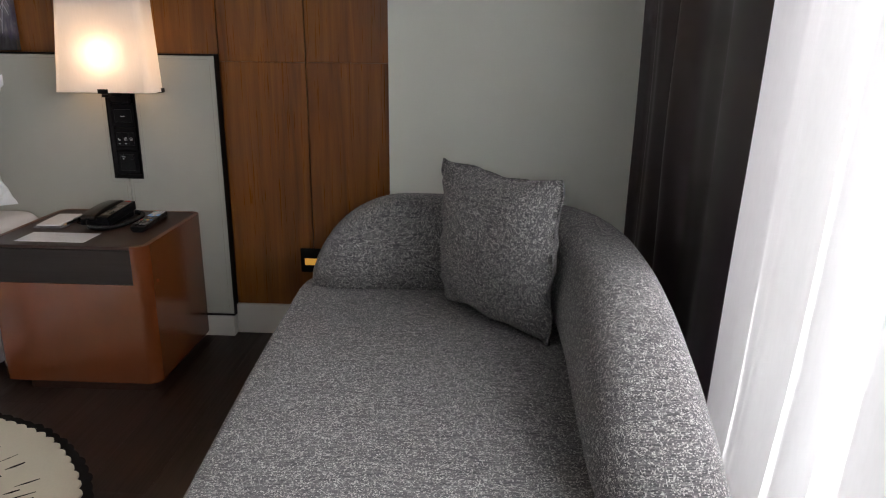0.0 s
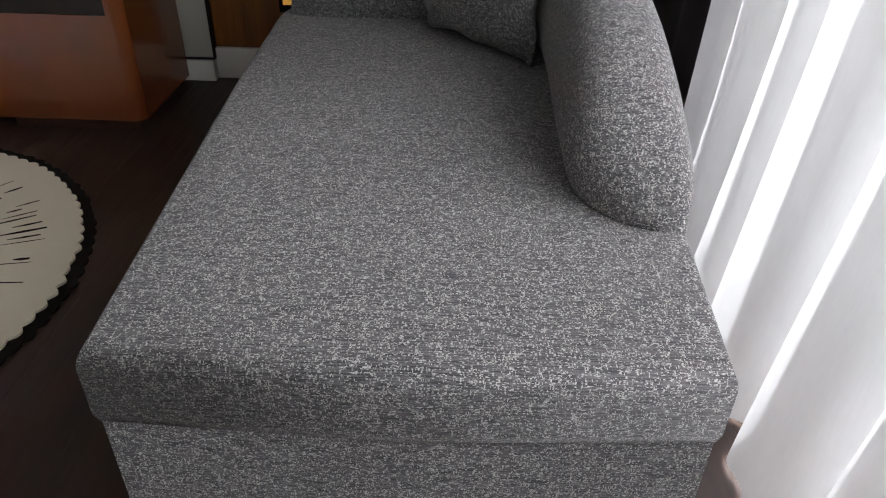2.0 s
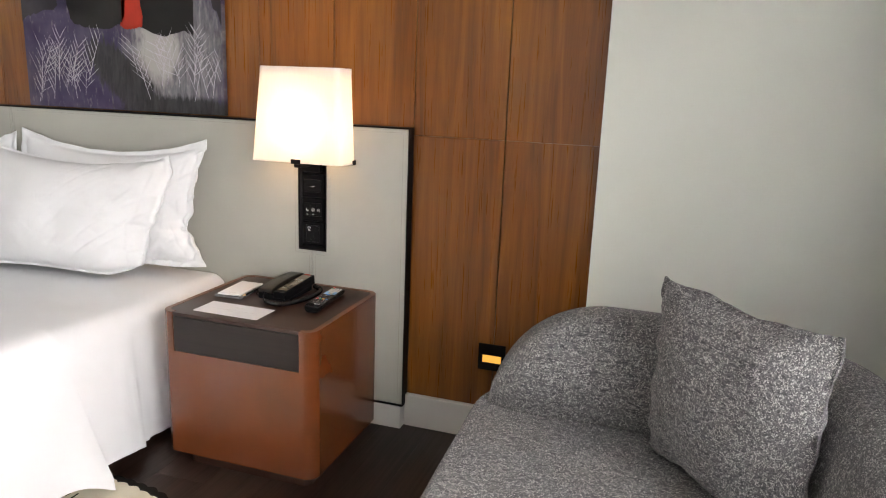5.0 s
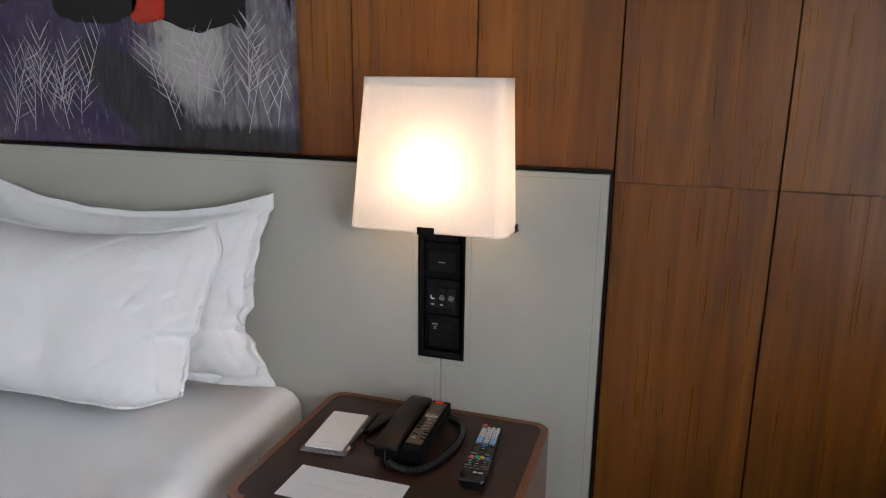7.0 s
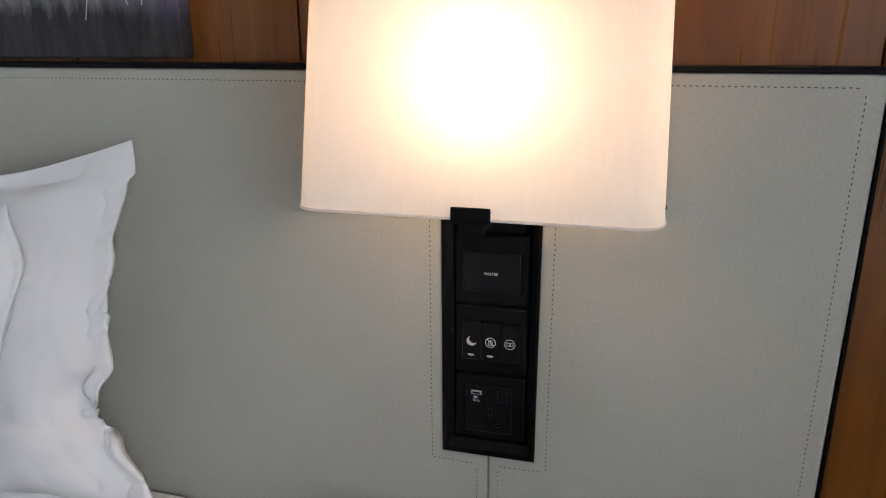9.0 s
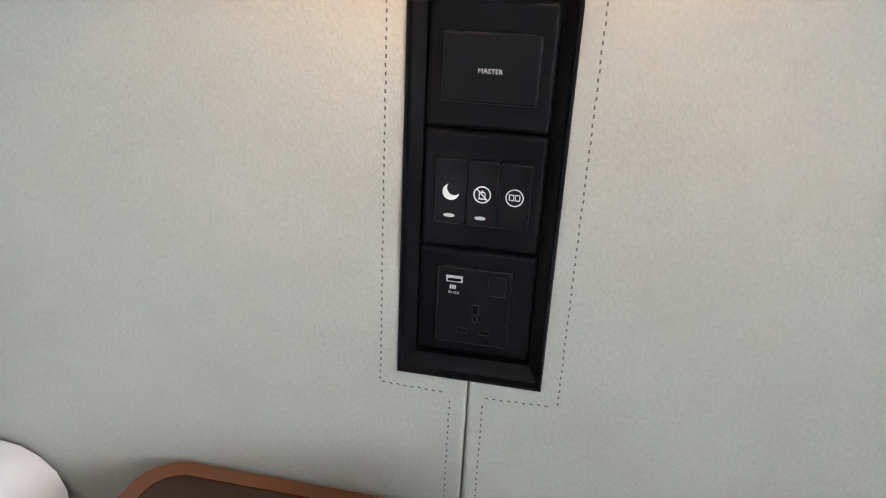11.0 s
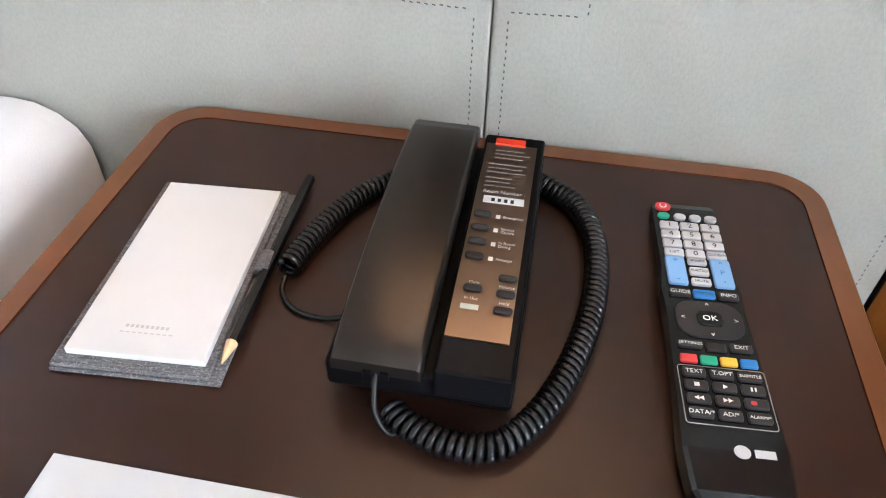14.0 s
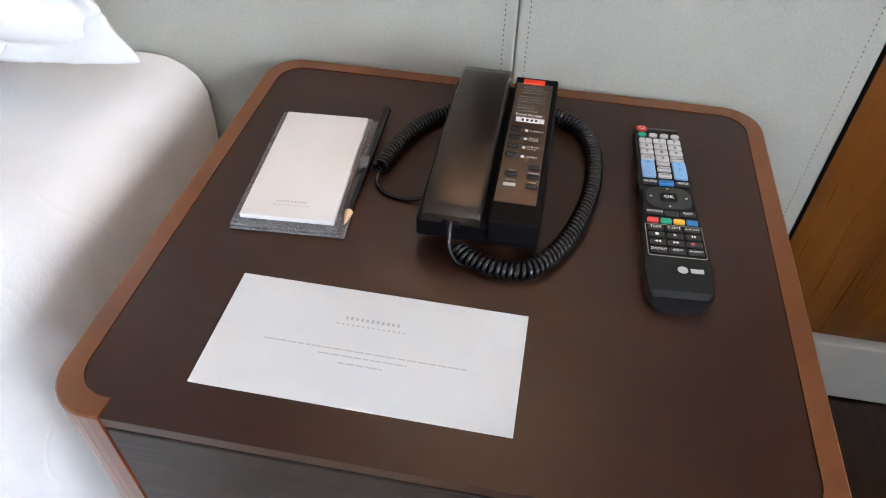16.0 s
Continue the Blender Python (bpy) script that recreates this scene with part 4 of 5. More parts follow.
slope = math.atan2(0.0585 - 0.0455, 0.2195)


def on_console(y, lift=0.0):
    return 0.0455 + (y + 0.113) * math.tan(slope) + lift


def across(x):
    """A place across the face plate, from the plate's own scale to the console's."""
    return 0.0050 + (x - 0.0085) * 0.915


def along(y):
    return -0.0885 + (y + 0.083) * 0.963


def tilt_box(x0, x1, y0, y1, h, bevel=0.0, lift=0.0):
    """A small slab lying on the sloping console."""
    bm = box(across(x0), across(x1), along(y0), along(y1), 0, h, bevel, 2)
    for v in bm.verts:
        v.co.z += on_console(v.co.y, lift)
    return bm


face = part("face_plate", tilt_box(0.0085, 0.0495, -0.083, 0.106, 0.0010), M["bronze"], phone, "copper-bronze metal face plate")
part("message_lamp", tilt_box(0.0155, 0.0400, 0.1045, 0.1125, 0.0022, 0.0008), M["red"], phone, "red message lamp")
part("number_label", tilt_box(0.0150, 0.0455, 0.0375, 0.0445, 0.0004, 0, 0.0010), M["paper"], face, "white number label")
ROT = (math.degrees(slope), 0, 0)


def phone_text(text, size, x, y, align="LEFT", material="mark"):
    x, y = across(x), along(y)
    writing(text, size, face, (x, y, on_console(y, 0.0012)), M[material], ROT, align=align, depth=0.00005)


phone_text("Room Number :", 0.0044, 0.0295, 0.0495, "CENTER")
pr = bmesh.new()
rng = random.Random(9)
for k in range(9):
    y = 0.098 - k * 0.0046 - (0.003 if k > 2 else 0) - (0.002 if k > 5 else 0)
    xx = 0.0135 if k > 2 else 0.017
    end = xx + rng.uniform(0.018, 0.029)
    while xx < end:
        w = rng.uniform(0.0025, 0.006)
        yy = along(y)
        bmz = on_console(yy, 0.0010)
        box(across(xx), across(xx + w), yy - 0.00045, yy + 0.00045, bmz, bmz + 0.0002, bm=pr)
        xx += w + 0.0009
part("small_print", pr, M["dim_print"], face, "lines of small pale print")
pr = bmesh.new()
for k in range(4):
    xx = 0.021 + 0.0048 * k
    box(across(xx), across(xx + 0.0026), along(0.0388), along(0.0424), on_console(along(0.0406), 0.0012), on_console(along(0.0406), 0.0016), bm=pr)
part("label_print", pr, M["key_black"], face)


def oval_key(x, y, w, h):
    x, y = across(x), along(y)
    bm = prism(rounded(x - w / 2, x + w / 2, y - h / 2, y + h / 2, h * 0.42, 4), 0, 0.0022, 0.0006, 2)
    for v in bm.verts:
        v.co.z += on_console(v.co.y, 0.0010)
    return part("key", bm, M["key_black"], face, "", True)


for k, word in enumerate(("Emergency", "Service\nCentre", "In Room\nDining", "Message")):
    y = 0.024 - 0.0135 * k
    oval_key(0.0170, y, 0.0120, 0.0052)
    part("sign", tilt_box(0.0268, 0.0300, y - 0.0018, y + 0.0015, 0.0003, 0, 0.0010), M["mark"], face, "small white pictogram")
    phone_text(word, 0.0031, 0.0320, y)
for x, y in ((0.0425, -0.033), (0.0425, -0.046), (0.0425, -0.0595), (0.0205, -0.0445)):
    oval_key(x, y, 0.0115, 0.0048)
phone_text("+", 0.006, 0.0425, -0.033, "CENTER")
phone_text("Volume", 0.0032, 0.0425, -0.0395, "CENTER")
phone_text("Hold", 0.0032, 0.0425, -0.0530, "CENTER")
phone_text("Mute", 0.0032, 0.0205, -0.0385, "CENTER")
phone_text("In Use", 0.0032, 0.0205, -0.0520, "CENTER")
part("lamp_lens", tilt_box(0.0145, 0.0265, -0.0610, -0.0570, 0.0004, 0, 0.0010), M["led"], face, "pale indicator lens")
clip = bmesh.new()
for x in (-0.036, -0.026):
    box(x, x + 0.005, -0.1185, -0.113, 0.036, 0.042, 0.0006, 1, clip)
part("cord_plug", clip, M["black"], receiver)



def corded(name, bm):
    """A piece of the cord, given in the room's own axes over the table top."""
    ob = part(name, bm, M["cord"], None, "black coiled cord" if name == "coil" else "thin black lead", True)
    ob.matrix_basis = phone.matrix_world.inverted() @ pose(0, 0, TOP)
    ob.parent = phone
    return ob


def coil(points, radius, wire, pitch, seed=1):
    """A springy coil that follows a line."""
    line = smooth_path([Vector(p) for p in points], 24)
    lengths = [0.0]
    for a, b in zip(line, line[1:]):
        lengths.append(lengths[-1] + (b - a).length)
    total, per = lengths[-1], 12
    n = int(total / pitch * per)
    out, j = [], 0
    for i in range(n):
        s = total * i / n
        while lengths[j + 1] < s:
            j += 1
        f = (s - lengths[j]) / max(1e-9, lengths[j + 1] - lengths[j])
        p, d = line[j].lerp(line[j + 1], f), (line[j + 1] - line[j]).normalized()
        side = d.cross(Vector((0, 0, 1))).normalized()
        up = side.cross(d)
        a = 2 * math.pi * i / per
        out.append(p + radius * (math.cos(a) * side + math.sin(a) * up))
    return tube(out, wire, 6)


CR = 0.0070
zc = CR + 0.0026
corded("coil", coil([(-0.014, -0.310, zc), (0.000, -0.319, zc), (0.023, -0.326, zc), (0.051, -0.321, zc), (0.0745, -0.2905, zc), (0.091, -0.2475, zc), (0.1015, -0.195, zc), (0.1008, -0.1405, zc), (0.0865, -0.099, zc), (0.064, -0.080, zc), (0.044, -0.068, zc)], CR, 0.0024, 0.0052))
corded("coil", coil([(-0.058, -0.092, zc), (-0.0785, -0.1145, zc), (-0.0945, -0.1445, zc), (-0.1065, -0.182, zc), (-0.1115, -0.209, zc)], CR, 0.0023, 0.0050))
corded("lead", tube(smooth_path([Vector(p) for p in ((-0.0225, -0.306, 0.039), (-0.022, -0.314, 0.032), (-0.020, -0.321, 0.020), (-0.012, -0.324, 0.007), (-0.004, -0.316, 0.006), (-0.010, -0.305, 0.012))], 8), 0.0019, 8))
corded("lead", tube(smooth_path([Vector(p) for p in ((-0.1125, -0.212, 0.006), (-0.1105, -0.226, 0.003), (-0.0965, -0.2395, 0.0025), (-0.073, -0.243, 0.003), (-0.046, -0.241, 0.012))], 8), 0.0019, 8))

# remote control: local y towards the wall
remote = thing("remote_control", (0.1715, -0.2185, TOP), 3.4, "black television remote control with grey and blue keys", "remote control")
remote.scale = (1.07, 1.0, 1.0)
RW, RL = 0.0245, 0.1215
side_line = []
bm = bmesh.new()
for t, wsc, z1 in ((0.0, 0.86, 0.020), (0.02, 1.02, 0.0235), (0.12, 1.10, 0.0250), (0.30, 1.02, 0.0248), (0.55, 0.96, 0.0245), (0.62, 1.0, 0.0245), (0.70, 0.90, 0.0245), (0.97, 0.90, 0.0240), (1.0, 0.86, 0.0215)):
    y = lerp(-RL, RL, t)
    w = RW * wsc
    ringv = [(-w + 0.007, 0.0006), (w - 0.007, 0.0006), (w, 0.010), (w, z1 - 0.002), (w - 0.002, z1), (-w + 0.002, z1), (-w, z1 - 0.002), (-w, 0.010)]
    side_line.append([bm.verts.new((x, y, z)) for x, z in ringv])
for a, b in zip(side_line, side_line[1:]):
    for k in range(8):
        bm.faces.new((a[k], a[(k + 1) % 8], b[(k + 1) % 8], b[k]))
bm.faces.new(side_line[0]), bm.faces.new(side_line[-1])
body = part("body", bm, M["gloss"], remote, "glossy black plastic body")
RT = 0.0250


def key(x, y, w, h, colour, r=0.0012, text="", size=0.004, ink="key_black", rise=0.0016):
    k = part("key", prism(rounded(x - w / 2, x + w / 2, y - h / 2, y + h / 2, min(r, h * .48, w * .48), 4), RT - 0.001, RT + rise, 0.0004, 1), M[colour], body)
    if text:
        writing(text, size, k, (x, y, RT + rise + 0.0001), M[ink], depth=0.00005)


key(-0.0155, 0.1130, 0.0105, 0.0085, "red_key", 0.004, "", 0, "mark")
part("power_sign", tube([Vector((-0.0155 + 0.0022 * math.cos(a), 0.1130 + 0.0022 * math.sin(a), RT + 0.0017)) for a in [math.pi * k / 8 for k in range(-10, 3)]], 0.0003, 5), M["mark"], body)
key(-0.0160, 0.1025, 0.0080, 0.0058, "green_key", 0.003)
for x in (-0.0052, 0.0052, 0.0155):
    key(x, 0.1020, 0.0080, 0.0066, "grey_key", 0.003)
digits = ("1", "2", "3", "4", "5", "6", "7", "8", "9", "LIST", "0", "Q.VIEW")
for i, d in enumerate(digits):
    key(-0.0135 + 0.0135 * (i % 3), 0.0915 - 0.0098 * (i // 3), 0.0122, 0.0078, "grey_key", 0.0012, d, 0.0065 if len(d) == 1 else 0.0036)
key(-0.0142, 0.0445, 0.0120, 0.0265, "blue_key", 0.0015)
key(0.0142, 0.0445, 0.0120, 0.0265, "blue_key", 0.0015)
for x, s, y, z in ((-0.0142, "+", 0.0535, 0.007), (-0.0142, "-", 0.0355, 0.007), (0.0142, "P", 0.0445, 0.006), (0.0142, "^", 0.0530, 0.006), (0.0142, "v", 0.0360, 0.004)):
    writing(s, z, body, (x, y, RT + 0.0018), M["deep_blue"], depth=0.00005)
key(0, 0.0545, 0.0118, 0.0056, "grey_key", 0.0012, "SMART", 0.0030)
key(0, 0.0448, 0.0118, 0.0072, "grey_key", 0.0012, "RATIO", 0.0036)
key(0, 0.0348, 0.0118, 0.0062, "grey_key", 0.0012, "MUTE", 0.0032)
key(-0.0145, 0.0235, 0.0122, 0.0062, "key_black", 0.001, "GUIDE", 0.0042, "mark")
key(0.0, 0.0235, 0.0130, 0.0068, "deep_blue", 0.001, "PORTAL", 0.0030)
key(0.0145, 0.0235, 0.0122, 0.0062, "key_black", 0.001, "INFO", 0.0042, "mark")
key(0.0, 0.0015, 0.0390, 0.0310, "key_black", 0.011, rise=0.0008)
key(0.0, 0.0015, 0.0150, 0.0125, "gloss", 0.004, "OK", 0.0060, "mark", rise=0.0018)
for x, y, s in ((0, 0.0135, "^"), (0, -0.0110, "v"), (-0.0155, 0.0015, "<"), (0.0155, 0.0015, ">")):
    writing(s, 0.005, body, (x, y, RT + 0.0010), M["mark"], depth=0.00005)
key(-0.0142, -0.0205, 0.0130, 0.0058, "key_black", 0.001, "SETTINGS", 0.0031, "mark")
key(0.0, -0.0215, 0.0110, 0.0058, "key_black", 0.001)
key(0.0142, -0.0205, 0.0122, 0.0058, "key_black", 0.001, "EXIT", 0.0040, "mark")
for i, c in enumerate(("red_key", "green_key", "yellow_key", "deep_blue")):
    key(-0.0165 + 0.0110 * i, -0.0320, 0.0092, 0.0062, c, 0.001)
words = ("TEXT", "T.OPT", "SUBTITLE", "", "", "", "", "", "", "DATA/*", "AD/*", "ALARM/*")
for i, w in enumerate(words):
    x, y = -0.0150 + 0.0150 * (i % 3), -0.0420 - 0.0095 * (i // 3)
    key(x, y, 0.0125, 0.0068, "key_black", 0.0014, w, 0.0040 if len(w) < 7 else 0.0028, "mark")


def sign(points, x, y):
    bm = bmesh.new()
    for poly in points:
        bm.faces.new([bm.verts.new((x + px, y + py, RT + 0.0018)) for px, py in poly])
    part("key_sign", bm, M["mark"], body)


tri = lambda dx, s: [(dx - s * 0.0012, 0.0016), (dx - s * 0.0012, -0.0016), (dx + s * 0.0014, 0)]
sq = lambda a, b: [(a, -0.0014), (b, -0.0014), (b, 0.0014), (a, 0.0014)]
sign([sq(-0.0014, 0.0014)], -0.0150, -0.0515)
sign([tri(0, 1)], 0, -0.0515)
sign([sq(-0.0016, -0.0005), sq(0.0005, 0.0016)], 0.0150, -0.0515)
sign([tri(-0.0013, -1), tri(0.0013, -1)], -0.0150, -0.0610)
sign([tri(-0.0013, 1), tri(0.0013, 1)], 0, -0.0610)
part("record_sign", prism(rounded(0.0118, 0.0150, -0.0624, -0.0596, 0.001, 3), RT + 0.0015, RT + 0.0018), M["red_key"], body)
fr = bmesh.new()
tube([Vector((x, y, RT + 0.0001)) for x, y in rounded(-0.0235, 0.0235, -0.0775, -0.0368, 0.002, 4)], 0.0003, 4, fr, True)
part("key_border", fr, M["dim_print"], body)
lg = bmesh.new()
lg.faces.new([lg.verts.new((0.0020 + 0.0042 * math.cos(a * math.pi / 10), -0.0930 + 0.0042 * math.sin(a * math.pi / 10), RT + 0.0003)) for a in range(20)])
part("maker_disc", lg, M["grey_key"], body, "round silver maker's mark")
lg = box(0.0082, 0.0185, -0.0955, -0.0907, RT, RT + 0.0003)
part("maker_mark", lg, M["grey_key"], body)

# ---- bed ----
BX, BT, BY1, BY0 = -0.402, 0.536, -0.012, -2.05
bed = thing("bed", (-1.30, -1.03, 0), 0, "wide hotel bed made up with white cotton linen", "bed")
bx, by = 1.30, 1.03
part("base", box(-0.92, BX + bx - 0.05, BY0 + by + 0.08, BY1 + by - 0.01, 0.0135, 0.30, 0.01), M["base_cloth"], bed, "grey cloth-covered bed base")
part("mattress", box(-0.955, BX + bx - 0.022, BY0 + by + 0.03, BY1 + by, 0.30, BT - 0.03, 0.05, 4), M["linen"], bed, "", True)


def duvet(u, v):
    """u: along the bed from the headboard; v: from the middle over the edge and down the side."""
    y = lerp(BY1 + 0.006, BY0, u)
    flat, r, drop = 1.05, 0.06, 0.475
    s = v * (flat + r * math.pi / 2 + drop)
    w = noise.noise(Vector((y * 2.3, s * 2.1, 1.7)))
    fold = 0.5 + 0.5 * math.sin(y * 9.0 + 1.2 + 1.5 * noise.noise(Vector((y * 1.7, 0, 3))))
    if s < flat:
        x, z = BX - r - flat + s, BT + 0.012 * w + 0.006 * noise.noise(Vector((y * 7, s * 6, 4)))
    elif s < flat + r * math.pi / 2:
        a = (s - flat) / r
        x, z = BX - r + r * math.sin(a), BT - r + r * math.cos(a) + 0.012 * w * math.cos(a) + 0.003 * noise.noise(Vector((y * 24, a * 1.2, 6)))
    else:
        d = (s - flat - r * math.pi / 2)
        k = d / drop
        hem = 1.0 + 0.07 * math.sin(y * 5.1 + 2.1) + 0.05 * noise.noise(Vector((y * 3, 2, 9)))
        lift = 0.93
        x = BX + 0.012 * w + k * (0.028 * fold * (1 if y < -0.5 else 0.12)) + (0.03 * k if y < -0.55 else 0)
        if y > -0.62:
            # sheet drawn tight over the mattress end, with upright creases
            x += 0.006 * (noise.noise(Vector((y * 26, d * 3, 6))) + 0.6 * noise.noise(Vector((y * 55, d * 5, 2)))) * min(1.0, d / 0.03)
        z = BT - r - d * hem * lift
    return (x + bx, y + by, z)


part("duvet", sheet(110, 70, duvet), M["duvet"], bed, "white cotton duvet hanging over the side", True)


def coverlet(u, v):
    """The turned-back upper layer, whose leading edge slants down to a hanging corner."""
    x, y, z = duvet(0.0, v)
    k = min(1.0, max(0.0, (BT - z) / 0.48))
    lead = -0.83 - 0.05 * (1.0 - min(1.0, v * 1.25)) + 0.055 * k
    yw = lerp(lead, BY0, u)
    x, y, z = duvet((yw - BY1 - 0.006) / (BY0 - BY1 - 0.006), v)
    soft = math.exp(-((yw - lead) / 0.05) ** 2)
    flare = k * (0.012 + 0.050 * math.exp(-((yw - lead) / 0.10) ** 2) * k)
    drop = k * (0.075 * math.exp(-(abs(yw - lead) / 0.07) ** 1.3) - 0.022)
    return (x + 0.006 * k + flare, y, z + 0.009 * (1 - k) * (1 + 0.5 * soft) - drop)


part("coverlet", sheet(90, 70, coverlet), M["duvet"], bed, "turned-back upper layer with a hanging corner", True)
part("coverlet", sheet(40, 34, lambda u, v: (-0.96 - (coverlet(u, v)[0] - (BX + bx)), coverlet(u, v)[1], coverlet(u, v)[2] - 0.004)), M["duvet"], bed, "turned-back upper layer with a hanging corner", True)


part("duvet", sheet(40, 34, lambda u, v: (-0.96 - (duvet(u, v)[0] - (BX + bx)), duvet(u, v)[1], duvet(u, v)[2] - 0.004)), M["duvet"], bed, "white cotton duvet hanging over the side", True)


def pillow_mesh(w, h, t, flange, seed, nu=64, nv=48, sag=0.0, pinch=0.055, tuck=(), crease=0.0, hub=(0.9, -0.36), gathers=0.01, lift=0.0):
    """A stuffed pillow standing on its long edge; x across, z up, y its thickness. The flange is a flat hem."""
    rng3 = random.Random(seed)
    o = Vector((rng3.uniform(0, 50), rng3.uniform(0, 50), 0))
    bm = bmesh.new()

    def inset(v):
        for (v0, a), (v1, b) in zip(tuck, tuck[1:]):
            if v <= v1:
                k = (v - v0) / (v1 - v0)
                return a + (b - a) * k * k * (3 - 2 * k)
        return tuck[-1][1]

    def point(u, v, s):
        a, b = abs(u), abs(v)
        inner_u, inner_v = min(1, a / (1 - flange / w * 2)), min(1, b / (1 - flange / h * 2))
        puff = max(0.0, (1 - inner_u ** 2.6)) ** 0.55 * max(0.0, (1 - inner_v ** 2.6)) ** 0.55
        x = w / 2 * u * (1 - pinch * (1 - v * v) * a ** 3)
        z = h / 2 * v * (1 - 0.085 * (1 - u * u) * b ** 3)
        z -= sag * (1 - u * u) * max(0, v) 
        n1 = noise.noise(Vector((x * 6, z * 6, s)) + o)
        n2 = noise.noise(Vector((x * 15, z * 15, s * 3)) + o)
        ridge = abs(noise.noise(Vector((x * 9 + z * 5, z * 9 - x * 3, s * 2)) + o))
        edge = max(a, b) ** 6
        y = s * (t / 2 * puff * (1 + 0.16 * n1) + 0.004) + (0.003 if tuck else 0.010) * n2 * (0.35 + edge) - (0.008 if tuck else 0.022) * ridge * (0.35 + 0.8 * max(a, b) ** 2) * s
        y += (0.008 if tuck else 0.020) * edge * noise.noise(Vector((x * 11, z * 11, 7)) + o)
        pull = max(0.0, a - 0.45) ** 1.5 * (1 - edge * 0.5)
        y -= s * 0.030 * pull * abs(noise.noise(Vector((x * 3.0, z * 13 + x * 4, 11)) + o)) * (1 if w > 0.6 else 0.15)
        if tuck:
            side = min(1.0, max(0.0, (u - 0.35) / 0.65))
            pull_in = inset(v)
            x -= pull_in * side * side * (3 - 2 * side)
            # folds that gather towards the pinched place of the open end
            du, dv = (hub[0] - u) * w / 2, (v - hub[1]) * h / 2
            far = math.hypot(du, dv)
            ang = math.atan2(dv, du + 0.02)
            gather = math.exp(-far / 0.11) * min(1.0, far / 0.025)
            y += s * gathers * gather * (abs(math.sin(ang * 3.3 + 2.0 * n1)) - 0.5)
            slant = noise.noise(Vector((x * 2.0 + z * 2.0, (x - z * 1.3) * 13.0, 5)) + o)
            y -= s * crease * max(0.0, 1 - abs(slant) * 5.0) * min(1.0, max(0.0, u + 0.15) * 1.6) * (0.3 + 0.7 * abs(n1) * 2)
            z += lift * side * side * max(0.0, -v - 0.4) / 0.6
            hem_line = abs(u - 0.86) * w / 2
            y -= s * 0.5 * crease * max(0.0, 1 - hem_line / 0.006) * (1 if abs(v) < 0.8 else 0)
        x += (0.003 if tuck else 0.014) * edge * noise.noise(Vector((3, z * 12, 2)) + o)
        z += (0.003 if tuck else 0.010) * edge * noise.noise(Vector((x * 10, 4, 5)) + o)
        return Vector((x, y, z + h / 2))

    grids = []
    for s in (-1, 1):
        grids.append([[bm.verts.new(point(2 * i / nu - 1, 2 * j / nv - 1, s)) for j in range(nv + 1)] for i in range(nu + 1)])
    for g in grids:
        for i in range(nu):
            for j in range(nv):
                bm.faces.new((g[i][j], g[i + 1][j], g[i + 1][j + 1], g[i][j + 1]))
    rim_idx = [(i, 0) for i in range(nu)] + [(nu, j) for j in range(nv)] + [(i, nv) for i in range(nu, 0, -1)] + [(0, j) for j in range(nv, 0, -1)]
    for (a, b), (c, d) in zip(rim_idx, rim_idx[1:] + rim_idx[:1]):
        bm.faces.new((grids[0][a][b], grids[0][c][d], grids[1][c][d], grids[1][a][b]))
    return bm


def standing(name, bm, at, lean, turn, material, label, category, group="", roll=0):
    ob = part(name, bm, material, None, "", True)
    ob.matrix_world = pose(*at, lean, roll, turn)
    return tagged(ob, label, category, group)


PT = BT + 0.014
# how far the open end of each pillow case is drawn in, from its bottom to its top
BACK_TUCK = ((-1.0, 0.0), (-0.79, 0.026), (-0.5, 0.060), (-0.42, 0.072), (-0.34, 0.092), (-0.24, 0.090), (-0.08, 0.062), (0.25, 0.060), (0.5, 0.045), (0.8, 0.016), (0.86, 0.002), (1.0, 0.0))
FRONT_TUCK = ((-1.0, 0.10), (-0.85, 0.060), (-0.4, 0.055), (-0.16, 0.062), (-0.06, 0.045), (0.3, 0.025), (0.7, 0.006), (1.0, 0.03))
standing("pillow", pillow_mesh(0.93, 0.535, 0.16, 0.03, 3, 150, 100, 0.05, 0.0, BACK_TUCK, 0.0080, (0.97, -0.36), 0.018, 0.034), (-0.872, -0.128, PT + 0.010), -4.5, 0, M["linen"], "white cotton pillow propped upright against the headboard", "pillow", "pillows on the bed")
standing("pillow", pillow_mesh(0.93, 0.535, 0.16, 0.03, 8, 96, 64, 0.05, 0.10), (-1.80, -0.165, PT - 0.002), -7, 0, M["linen"], "white cotton pillow propped upright against the headboard", "pillow", "pillows on the bed")
standing("pillow", pillow_mesh(0.88, 0.50, 0.23, 0.012, 21, 150, 100, 0.03, 0.0, FRONT_TUCK, 0.0075, (1.0, -0.12), 0.010, 0.055), (-0.925, -0.340, PT + 0.008), -19, 1.5, M["linen"], "white cotton pillow leaning on the pillow behind", "pillow", "pillows on the bed")
standing("pillow", pillow_mesh(0.88, 0.50, 0.23, 0.012, 27, 96, 64, 0.03, 0.08), (-1.83, -0.395, PT - 0.002), -22, -1, M["linen"], "white cotton pillow leaning on the pillow behind", "pillow", "pillows on the bed")

# ---- chaise longue ----
chaise = thing("chaise_longue", (1.45, -1.35, 0), 0, "grey tweed chaise longue with wrap-round curved back beside the window", "chaise longue")
cx, cy = 1.45, -1.35
